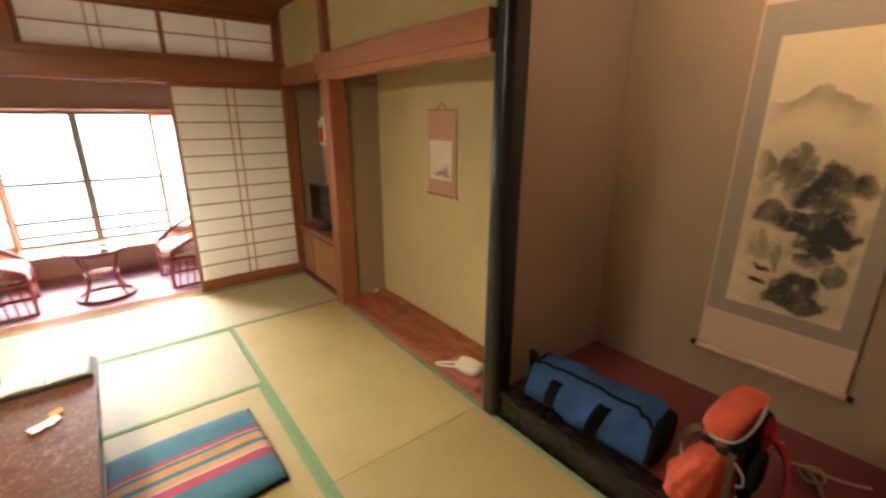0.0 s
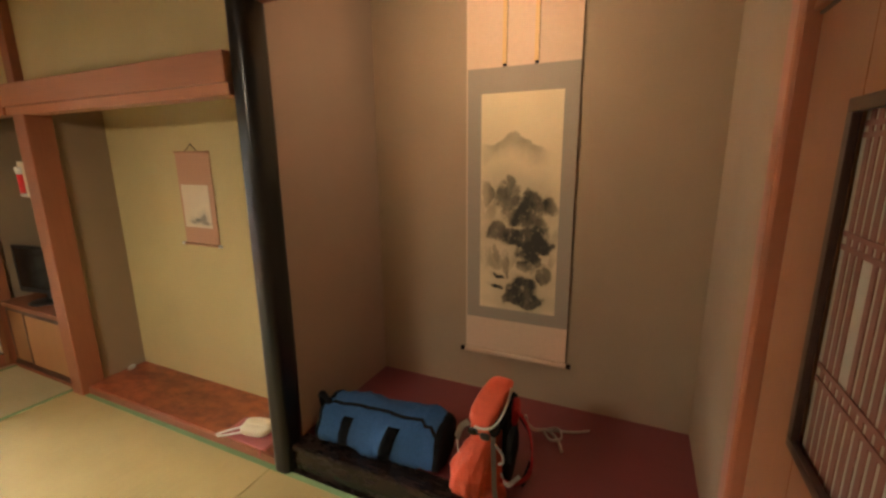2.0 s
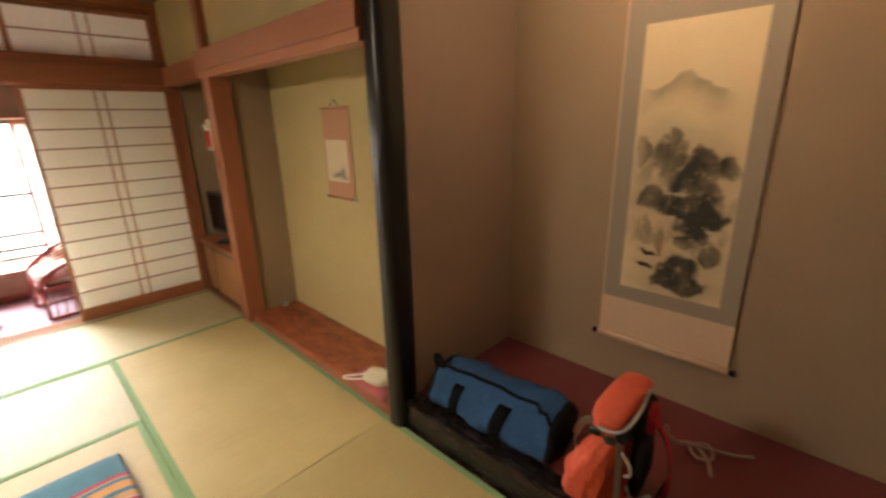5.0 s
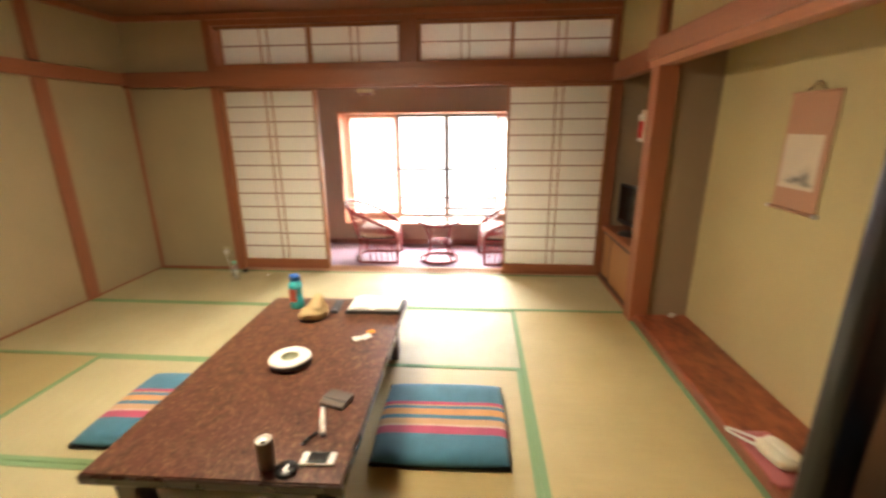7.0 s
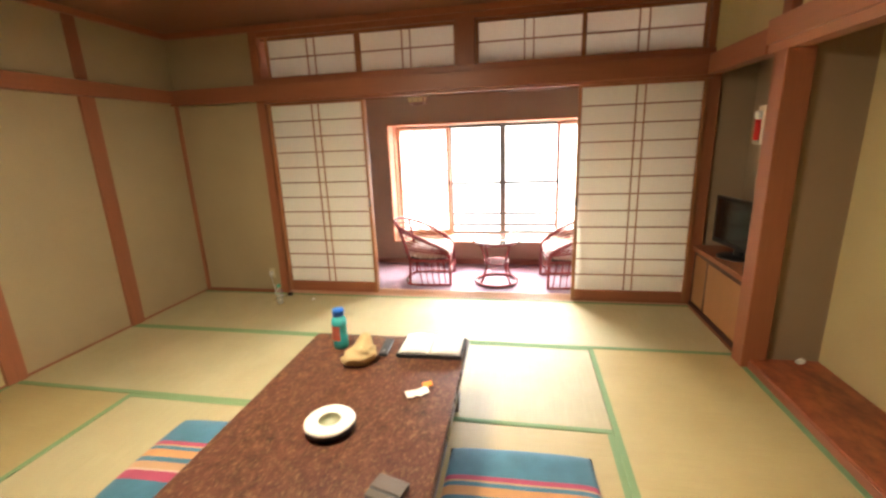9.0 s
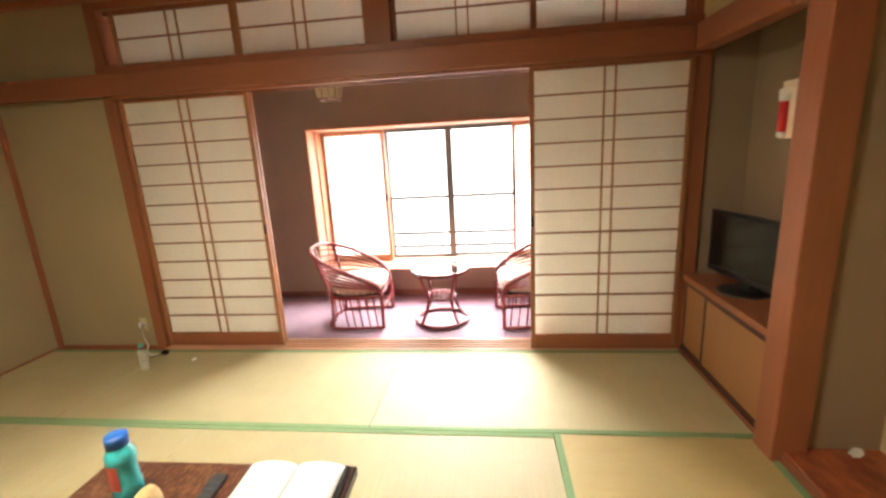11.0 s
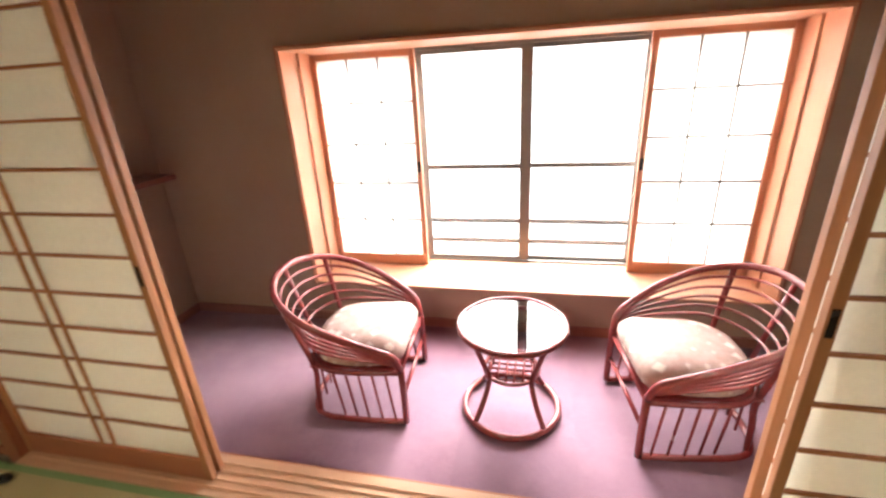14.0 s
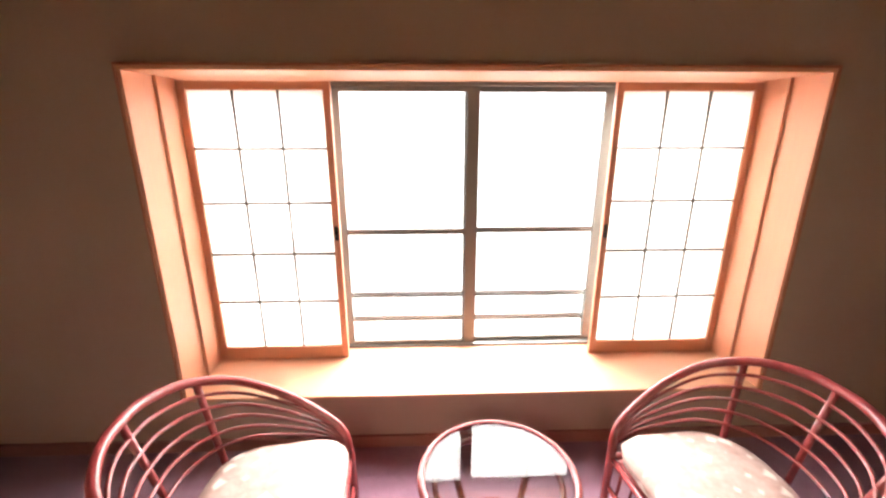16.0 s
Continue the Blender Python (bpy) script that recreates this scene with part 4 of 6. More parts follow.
wallet = thing("wallet", "closed dark brown leather wallet", "wallet")
leather = W("brown_leather", (0.085, 0.060, 0.042), 0.5, scale=180, relief=0.3)
box("body", (-0.055, -0.045, 0), (0.055, 0.045, 0.017), leather, wallet, "", 0.005)
box("flap", (-0.056, -0.012, 0.0172), (0.056, 0.046, 0.022), leather, wallet, "", 0.003)
box("edge_piping", (-0.055, -0.0155, 0.0172), (0.055, -0.0125, 0.0195), dark_cer, wallet, "dark flap edge", 0.001)
put(wallet, 0.086, 1.812, TZ, -16)

marker = thing("marker_pen", "white marker pen with red bands", "pen")
part("barrel", tube(bmesh.new(), [(0, -0.03, 0.0105), (0, 0.078, 0.0105)], 0.0105, 12), white_cer, marker, "", True)
part("band", tube(bmesh.new(), [(0, -0.033, 0.010), (0, -0.03, 0.010)], 0.0098, 12), W("red_band", (0.6, 0.03, 0.03), 0.4), marker, "red band", True)
part("stripe", tube(bmesh.new(), [(-0.007, 0.01, 0.016), (-0.007, 0.076, 0.016)], 0.003, 6), bpy.data.materials["red_band"], marker, "red stripe", True)
part("cap", tube(bmesh.new(), [(0, -0.07, 0.010), (0, -0.033, 0.010)], 0.0098, 12), white_cer, marker, "white cap", True)
part("tip", tube(bmesh.new(), [(0, -0.083, 0.010), (0, -0.07, 0.010)], [0.004, 0.008], 10), dark_cer, marker, "dark tip", True)
put(marker, 0.075, 1.678, TZ, 19.6)
stick = thing("pen", "short black pen on the table", "pen")
part("barrel", tube(bmesh.new(), [(0, -0.035, 0.006), (0, 0.03, 0.006)], 0.0055, 10), M["black"], stick, "", True)
part("tip", tube(bmesh.new(), [(0, -0.046, 0.006), (0, -0.035, 0.006)], [0.0015, 0.005], 10), dark_cer, stick, "", True)
put(stick, 0.060, 1.597, TZ, -27)

can = thing("drink_can", "slim brown drink can with a silver top, opened", "can")
part("body", lathe(bmesh.new(), [(0, 0), (0.022, 0), (0.0265, 0.006), (0.0265, 0.098), (0.0245, 0.104)], 24), W("brown_can_print", (0.10, 0.055, 0.035), 0.3, metal=0.3), can, "", True)
part("top", lathe(bmesh.new(), [(0.0245, 0.104), (0.0255, 0.107), (0.0235, 0.106), (0.022, 0.102), (0, 0.102)], 24), W("pale_aluminium", (0.75, 0.70, 0.62), 0.3, metal=0.6), can, "silver lid", True)
part("mouth", lathe(bmesh.new(), [(0, 0.1023), (0.008, 0.1023), (0.0082, 0.1018)], 14, (0.002, -0.009, 0.0003)), M["black"], can, "dark drinking hole", True)
put(can, -0.035, 1.460, TZ)
disc = thing("lens_cap", "round black lens cap with a pale mark", "lens cap")
part("rim", lathe(bmesh.new(), [(0, 0), (0.036, 0), (0.037, 0.003), (0.037, 0.010), (0.034, 0.013), (0, 0.012)], 30), M["black"], disc, "", True)
box("mark", (-0.004, -0.012, 0.0125), (0.004, 0.012, 0.0137), white_cer, disc, "pale mark", 0)
put(disc, 0.036, 1.447, TZ, -12)
phone = thing("smartphone", "white smartphone lying face up, screen off", "smartphone")
box("body", (-0.058, -0.029, 0), (0.058, 0.029, 0.009), white_cer, phone, "", 0.004)
box("screen", (-0.034, -0.025, 0.0088), (0.034, 0.025, 0.0096), M["black"], phone, "black glass screen", 0)
put(phone, 0.124, 1.500, TZ, 3)


# ---- rattan chairs and table ----
def rattan_chair():
    t = thing("rattan_armchair", "reddish-brown rattan tub armchair with a pale patterned cushion", "armchair", "rattan seats by the window")
    R = M["rattan"]
    rim = [(0.235, -0.235, 0.30), (0.212, -0.262, 0.385), (0.13, -0.295, 0.445), (0.0, -0.325, 0.515), (-0.16, -0.318, 0.59), (-0.285, -0.235, 0.645), (-0.348, -0.11, 0.674), (-0.36, 0, 0.68)]
    full = rim + [(x, -y, z) for x, y, z in rim[-2::-1]]
    part("rim", tube(bmesh.new(), bend(full, 5), 0.0165, 10), R, t, "thick bent rattan rim", True)
    for k in range(1, 6):
        f = k / 6.0
        low = [(0.215, -0.247, 0.325), (0.13, -0.262, 0.345), (0.0, -0.262, 0.352), (-0.13, -0.238, 0.355), (-0.215, -0.165, 0.357), (-0.25, -0.075, 0.358), (-0.257, 0, 0.358)]
        hi = [(0.206, -0.262, 0.39), (0.13, -0.293, 0.445), (0.0, -0.323, 0.515), (-0.16, -0.316, 0.59), (-0.283, -0.232, 0.645), (-0.346, -0.108, 0.674), (-0.358, 0, 0.68)]
        arc = [tuple(a[c] * (1 - f) + b[c] * f for c in range(3)) for a, b in zip(low, hi)]
        arc = arc + [(x, -y, z) for x, y, z in arc[-2::-1]]
        part("back_rod", tube(bmesh.new(), bend(arc, 4), 0.0068, 6), R, t, "", True)
    part("back_post", tube(bmesh.new(), [(-0.258, 0, 0.29), (-0.356, 0, 0.67)], 0.012, 8), R, t, "", True)
    seat = [(0.232, -0.235, 0.285), (0.0, -0.248, 0.285), (-0.13, -0.225, 0.285), (-0.215, -0.14, 0.285), (-0.245, 0, 0.285)]
    seat = seat + [(x, -y, z) for x, y, z in seat[-2::-1]]
    part("seat_rail", tube(bmesh.new(), bend(seat, 5), 0.0125, 8), R, t, "", True)
    part("front_rail", tube(bmesh.new(), [(0.232, -0.235, 0.285), (0.232, 0.235, 0.285)], 0.0125, 8), R, t, "", True)
    part("stretcher", tube(bmesh.new(), [(0.236, -0.236, 0.155), (0.236, 0.236, 0.155)], 0.010, 8), R, t, "", True)
    part("seat_deck", bx(bmesh.new(), (-0.20, -0.22, 0.279), (0.22, 0.22, 0.289), 0.003), R, t)
    foot = [(0.24, -0.24, 0.016), (0.05, -0.245, 0.016), (-0.16, -0.228, 0.016), (-0.235, -0.15, 0.016), (-0.26, 0, 0.016)]
    foot = foot + [(x, -y, z) for x, y, z in foot[-2::-1]]
    part("foot_rail", tube(bmesh.new(), bend(foot, 5), 0.014, 8), R, t, "", True)
    for s in (-1, 1):
        part("front_post", tube(bmesh.new(), bend([(0.24, s * 0.24, 0.014), (0.24, s * 0.238, 0.15), (0.236, s * 0.235, 0.31)], 4), 0.0155, 10), R, t, "", True)
        part("rear_post", tube(bmesh.new(), bend([(-0.195, s * 0.20, 0.014), (-0.19, s * 0.20, 0.15), (-0.19, s * 0.20, 0.29), (-0.268, s * 0.25, 0.63)], 4), 0.013, 8), R, t, "", True)
        for k in range(5):
            x = 0.165 - k * 0.064
            part("side_rod", tube(bmesh.new(), [(x + 0.028, s * (0.243 - 0.012 * max(0, k - 2)), 0.02), (x, s * (0.243 - 0.008 * max(0, k - 2)), 0.285)], 0.0062, 6), R, t, "", True)
    for y in (-0.09, 0.0, 0.09):
        part("rear_rod", tube(bmesh.new(), [(-0.222 + abs(y) * 0.15, y, 0.02), (-0.235 + abs(y) * 0.15, y, 0.285)], 0.0062, 6), R, t, "", True)
    bm = bmesh.new()
    n, rings = 40, []
    for r, z in ((0.0, 0.424), (0.4, 0.421), (0.72, 0.410), (0.9, 0.388), (1.0, 0.350), (0.97, 0.308), (0.86, 0.292), (0.0, 0.292)):
        ring = []
        for j in range(n):
            a = 6.28318 * j / n
            c, s = math.cos(a), math.sin(a)
            e = 6.0 if c > 0 else 2.6
            q = (abs(c) ** e + abs(s) ** e) ** (-1 / e)
            ring.append(bm.verts.new((0.012 + 0.232 * r * q * c, 0.236 * r * q * s, z + 0.018 * max(0, r * c) + 0.005 * noise.noise(Vector((c * r * 3, s * r * 3, z * 9))))))
        rings.append(ring)
    for a, b in zip(rings, rings[1:]):
        for j in range(n):
            bm.faces.new((a[j], a[(j + 1) % n], b[(j + 1) % n], b[j]))
    bmesh.ops.remove_doubles(bm, verts=bm.verts, dist=0.0006)
    part("seat_cushion", bm, CHAIR_CLOTH, t, "pale pinkish patterned cloth cushion", True)
    return t


def chair_cloth():
    m, n, l, p = nodes_of("faded_patterned_cloth")
    v = coords(n, l)
    vo = n.new("ShaderNodeTexVoronoi")
    vo.inputs["Scale"].default_value = 13
    l.new(v, vo.inputs["Vector"])
    blot, weave = noise_tex(n, l, v, 26, 3, 0.6), noise_tex(n, l, v, 300, 2)
    vo.distance, vo.inputs["Randomness"].default_value = "MANHATTAN", 0.45
    a = ramp(n, l, blot, [(0.35, (0.30, 0.19, 0.165)), (0.65, (0.40, 0.275, 0.235))])
    a = mix(n, l, ramp(n, l, vo.outputs["Distance"], [(0.28, (0.9, 0.9, 0.9)), (0.5, (0, 0, 0))]), a, (0.66, 0.57, 0.50))
    l.new(a, p.inputs["Base Color"])
    p.inputs["Roughness"].default_value = 0.85
    bump(n, l, p, weave, 0.3, 0.001)
    return m


CHAIR_CLOTH = chair_cloth()
chair = rattan_chair()
put(chair, -0.512, 5.185, SZ, 4)
copy_thing(chair, pose(0.946, 5.195, SZ, 0, 0, 187))

rt = thing("rattan_table", "small round rattan table with a glass top", "side table")
ring = lambda r, z, n=36: [(r * math.cos(6.283185 * k / n), r * math.sin(6.283185 * k / n), z) for k in range(n)]
part("top_rim", tube(bmesh.new(), ring(0.236, 0.456), 0.0135, 8, True), M["rattan"], rt, "", True)
g = part("glass_top", lathe(bmesh.new(), [(0, 0.457), (0.227, 0.457), (0.229, 0.460), (0.227, 0.464), (0, 0.464)], 48), glass("table_glass", (0.85, 0.92, 0.89), 0.02, 1.52), rt, "clear reflective glass disc")
part("under_ring", tube(bmesh.new(), ring(0.195, 0.43), 0.0095, 8, True), M["rattan"], rt, "", True)
part("base_ring", tube(bmesh.new(), ring(0.22, 0.016), 0.0155, 8, True), M["rattan"], rt, "", True)
part("shelf_ring", tube(bmesh.new(), ring(0.125, 0.225), 0.0095, 8, True), M["rattan"], rt, "", True)
for k in range(4):
    a = radians(45 + 90 * k)
    c, s = math.cos(a), math.sin(a)
    part("leg", tube(bmesh.new(), bend([(c * r, s * r, z) for r, z in ((0.212, 0.445), (0.17, 0.335), (0.135, 0.235), (0.138, 0.185), (0.175, 0.09), (0.217, 0.018))], 4), 0.0125, 8), M["rattan"], rt, "", True)
for k in range(6):
    y = -0.095 + 0.038 * k
    w = math.sqrt(0.125 ** 2 - y * y)
    part("shelf_rod", tube(bmesh.new(), [(-w, y, 0.225), (w, y, 0.225)], 0.0055, 6), M["rattan"], rt, "", True)
    part("shelf_rod", tube(bmesh.new(), [(y, -w, 0.234), (y, w, 0.234)], 0.0055, 6), M["rattan"], rt, "", True)
put(rt, 0.212, 5.158, SZ)

shelf = thing("wall_shelf", "narrow dark red wooden shelf fixed to the sunroom wall", "shelf")
box("board", (SX0 + 0.001, 4.75, 0.905), (SX0 + 0.19, 5.745, 0.938), M["dark_y"], shelf, "", 0.004)
box("cleat", (SX0 + 0.001, 4.75, 0.875), (SX0 + 0.02, 5.745, 0.905), M["dark_y"], shelf, "", 0.002)

# paper lantern of the sunroom
LANTERN = paper("tan_lantern_paper", (0.52, 0.40, 0.22), 0.3)
lan = thing("paper_lantern", "unlit paper lantern lamp with dark wooden ribs hanging in the sunroom", "pendant lamp", "", (-0.53, 5.01, 1.755))


def barrel(u, side):
    """A point of the lantern's bulging side: u from 0 at the foot to 1 at the top."""
    return 0.064 + 0.018 * math.sin(math.pi * (0.12 + 0.78 * u))


for k in range(4):
    bm = bmesh.new()
    cols = []
    for i in range(9):
        u = i / 8
        w = barrel(u, k)
        cols.append([bm.verts.new((x * w * 0.97, -w, 0.012 + 0.165 * u)) for x in (-1, 0, 1)])
    for a, b in zip(cols, cols[1:]):
        for j in range(2):
            bm.faces.new((a[j], a[j + 1], b[j + 1], b[j]))
    bmesh.ops.rotate(bm, verts=bm.verts, cent=(0, 0, 0), matrix=Matrix.Rotation(radians(90 * k), 3, "Z"))
    part("paper_side", bm, LANTERN, lan, "cream paper", True)
    a = radians(45 + 90 * k)
    part("rib", tube(bmesh.new(), [(math.cos(a) * 1.40 * barrel(i / 8, 0), math.sin(a) * 1.40 * barrel(i / 8, 0), 0.006 + 0.177 * i / 8) for i in range(9)], 0.0055, 6), M["dark_x"], lan, "dark wooden rib", True)
    for off in (-0.026, 0.026):
        bm = tube(bmesh.new(), [(off, -barrel(i / 8, 0) - 0.003, 0.008 + 0.173 * i / 8) for i in range(9)], 0.0032, 5)
        bmesh.ops.rotate(bm, verts=bm.verts, cent=(0, 0, 0), matrix=Matrix.Rotation(radians(90 * k), 3, "Z"))
        part("rib", bm, M["dark_x"], lan, "dark wooden rib", True)
for z in (0.0, 0.177):
    w = 0.071
    bm = bmesh.new()
    for a, b in (((-w, -w), (w, -w + 0.01)), ((-w, w - 0.01), (w, w)), ((-w, -w + 0.01), (-w + 0.01, w - 0.01)), ((w - 0.01, -w + 0.01), (w, w - 0.01))):
        bx(bm, (*a, z), (*b, z + 0.011))
    part("frame", bm, M["dark_x"], lan, "dark wooden frame")
part("cord", tube(bmesh.new(), [(0, 0, 0.18), (0, 0, SC - 1.755)], 0.004, 6), M["black"], lan, "", True)
box("crossbar", (-0.066, -0.006, 0.176), (0.066, 0.006, 0.188), M["dark_x"], lan, "", 0.001)

# ---- west wall: small paper window, slippers ----
sw = shoji("wall_screen", 0.695, 0.842, 1.79, 6, (M["shoji_z"], M["shoji_y"]), "small paper screen sliding before the wall window, closed", "shoji screen", "", 0.026, 0.028, 0.045, 0.058, pull=False)
sw.matrix_basis = pose(XW + 0.034, 1.935, 0.842, 0, 0, 90)
setting("sill_west", (XW - 0.01, 1.836, 0.80), (XW + 0.06, 2.63, 0.842), M["wood_y"], "timber sill under the small paper screen", 0.003, "trim")
setting("trim_track_west", (XW - 0.01, 1.836, 1.79), (XW + 0.05, 2.63, 1.82), M["dark_y"], "dark grooved track over the small screen", 0.002, "trim")
setting("trim_jamb_west", (XW - 0.005, 1.915, 0.842), (XW + 0.012, 1.933, 1.79), M["dark_y"], "dark jamb beside the small screen", 0.001, "trim")
sl = thing("slipper", "pale indoor slipper resting on the vestibule boards", "slipper", "slippers in the entry")
prof = [(-0.12, 0.032), (-0.09, 0.042), (-0.03, 0.043), (0.05, 0.048), (0.10, 0.043), (0.13, 0.02)]
bm = bmesh.new()
lo = [bm.verts.new((x, w * s, 0)) for s in (-1, 1) for x, w in (prof if s < 0 else prof[::-1])]
bm.faces.new(lo)
r = bmesh.ops.extrude_face_region(bm, geom=bm.faces[:])
for v in r["geom"]:
    if isinstance(v, bmesh.types.BMVert):
        v.co.z = 0.016
cloth = W("pale_slipper_cloth", (0.62, 0.48, 0.38), 0.8)
part("sole", bm, cloth, sl)
bm = bmesh.new()
arcs = []
for x, w, h in ((-0.005, 0.046, 0.055), (0.04, 0.05, 0.056), (0.085, 0.047, 0.045), (0.115, 0.035, 0.032), (0.132, 0.02, 0.022)):
    arcs.append([bm.verts.new((x, -w * math.cos(math.pi * j / 10), 0.012 + h * math.sin(math.pi * j / 10) ** 0.8)) for j in range(11)])
for a, b in zip(arcs, arcs[1:]):
    for j in range(10):
        bm.faces.new((a[j], a[j + 1], b[j + 1], b[j]))
bm.faces.new(arcs[-1])
bmesh.ops.solidify(bm, geom=bm.faces[:], thickness=0.004)
part("upper", bm, cloth, sl, "", True)
put(sl, -2.93, 1.52, -0.011, -24)
copy_thing(sl, pose(-2.945, 1.63, -0.011, 0, 0, -18))

# ---- south wall: lattice door ----
dr = tagged(new("door_1"), "orange-brown wooden door with a dark-framed lattice light", "door", "", "structure")
dx0, dx1, lz0, lz1, lx0, lx1 = 0.76, 1.835, 0.924, 1.628, 1.125, 1.541
DW = wood("orange_door_timber", (0.30, 0.132, 0.062), "z", 0.38, 0.2)
for n_, a, b in (("stile", (lx1, -0.2520, 0.0), (dx1, -0.2040, 1.855)), ("stile", (dx0, -0.2520, 0.0), (lx0, -0.2040, 1.855)), ("rail", (lx0, -0.2510, 0.0), (lx1, -0.2050, lz0)), ("rail", (lx0, -0.2510, lz1), (lx1, -0.2050, 1.855))):
    box(n_, a, b, DW, dr, "", 0.001)
LATT = W("red_brown_lattice", (0.19, 0.070, 0.045), 0.55)
DK = W("dark_brown_frame", (0.035, 0.014, 0.010), 0.35)
for a, b in (((lx0 - 0.012, -0.2050, lz0 - 0.012), (lx1 + 0.012, -0.1900, lz0 + 0.014)), ((lx0 - 0.012, -0.2050, lz1 - 0.014), (lx1 + 0.012, -0.1900, lz1 + 0.012)), ((lx0 - 0.012, -0.2050, lz0 + 0.014), (lx0 + 0.014, -0.1900, lz1 - 0.014)), ((lx1 - 0.014, -0.2050, lz0 + 0.014), (lx1 + 0.012, -0.1900, lz1 - 0.014))):
    box("light_frame", a, b, DK, dr, "dark frame of the lattice light", 0.002)
for k in range(13):
    x = lx0 + 0.036 + k * 0.0287
    spans = {9: ((lz0, lz0 + 0.2), (lz1 - 0.26, lz1)), 0: ((lz1 - 0.26, lz1),)}.get(k, ((lz0, lz1),))
    for z0, z1 in spans:
        box("slat", (x - 0.0082, -0.2135, z0), (x + 0.0082, -0.2115, z1), LATT, dr, "", 0)
for z in (lz0 + 0.17, lz0 + 0.20, lz1 - 0.26, lz1 - 0.235, lz1 - 0.035, lz1 - 0.055):
    box("cross_bar", (lx0 + 0.014, -0.2113, z - 0.005), (lx1 - 0.014, -0.2085, z + 0.005), LATT, dr, "", 0)
box("backing", (lx0, -0.2200, lz0), (lx1, -0.2138, lz1), W("grey_frosted_backing", (0.38, 0.345, 0.265), 0.6, vary=0.06), dr, "pale grey frosted backing")
setting("trim_door_groove", (0.76, -0.2520, 1.856), (1.837, -0.1980, 1.862), DK, "dark groove over the door", 0, "trim")


# ---- cabinet niche ----
cab = thing("niche_cabinet", "low built-in cabinet with two tan sliding doors and a reddish top", "cabinet")
TAN = wood("tan_door_panel", (0.40, 0.20, 0.085), "z", 0.5, 0.15)
DKF = W("dark_red_edge", (0.06, 0.02, 0.014), 0.4)
box("body", (1.872, 3.575, 0.001), (2.160, 4.455, 0.47), M["wood_z"], cab, "", 0.002)
box("top", (1.845, 3.572, 0.470), (2.161, 4.458, 0.505), M["wood_y"], cab, "reddish timber top", 0.004)
box("plinth", (1.852, 3.573, 0.001), (1.873, 4.457, 0.03), DKF, cab, "dark plinth", 0.002)
for y0, y1, x in ((4.165, 4.44, 1.864), (3.58, 4.175, 1.856)):
    d = box("door", (x, y0, 0.031), (x + 0.008, y1, 0.468), TAN, cab, "tan sliding door", 0.001)
    for a, b in (((x - 0.003, y0, 0.031), (x + 0.009, y0 + 0.02, 0.468)), ((x - 0.003, y1 - 0.02, 0.031), (x + 0.009, y1, 0.468)), ((x - 0.003, y0 + 0.014, 0.031), (x + 0.009, y1 - 0.014, 0.043)), ((x - 0.003, y0 + 0.014, 0.437), (x + 0.009, y1 - 0.014, 0.468))):
        box("edge", a, b, DKF, d, "dark edge", 0.001)
tv = thing("television", "small black flat-screen television on a swivel foot", "television")
gloss = W("black_screen_glass", (0.008, 0.010, 0.011), 0.2, vary=0.05, relief=0)
casing = W("black_tv_plastic", (0.015, 0.015, 0.016), 0.35)
box("bezel", (-0.30, -0.012, 0.055), (0.30, 0.022, 0.415), casing, tv, "", 0.006)
box("screen", (-0.278, -0.0135, 0.092), (0.278, -0.0115, 0.395), gloss, tv, "dark glossy screen, off", 0)
box("back_cover", (-0.2, 0.022, 0.10), (0.2, 0.055, 0.36), casing, tv, "", 0.01)
box("neck", (-0.04, 0.0, 0.012), (0.04, 0.03, 0.06), casing, tv, "", 0.004)
part("foot", lathe(bmesh.new(), [(0, 0), (0.125, 0), (0.127, 0.006), (0.11, 0.013), (0, 0.014)], 30), casing, tv, "round foot", True)
put(tv, 2.005, 4.09, 0.506, -82)
torch = thing("emergency_torch", "red and white emergency torch in a cream wall bracket", "torch")
box("bracket", (1.803, 3.542, 1.315), (1.812, 3.625, 1.53), W("cream_plastic", (0.72, 0.62, 0.46), 0.5), torch, "cream bracket", 0.003)
box("back_plate", (1.812, 3.542, 1.33), (1.86, 3.549, 1.52), bpy.data.materials["cream_plastic"], torch, "", 0.002)
part("body", tube(bmesh.new(), [(1.796, 3.592, 1.34), (1.796, 3.592, 1.455)], 0.017, 14), W("red_plastic", (0.55, 0.02, 0.025), 0.35), torch, "red body", True)
part("head", tube(bmesh.new(), [(1.796, 3.592, 1.455), (1.796, 3.592, 1.475), (1.796, 3.592, 1.50)], [0.017, 0.022, 0.022], 14), W("clear_white_plastic", (0.7, 0.68, 0.62), 0.25), torch, "whitish head", True)
part("end_cap", tube(bmesh.new(), [(1.796, 3.592, 1.322), (1.796, 3.592, 1.34)], 0.018, 14), bpy.data.materials["clear_white_plastic"], torch, "", True)


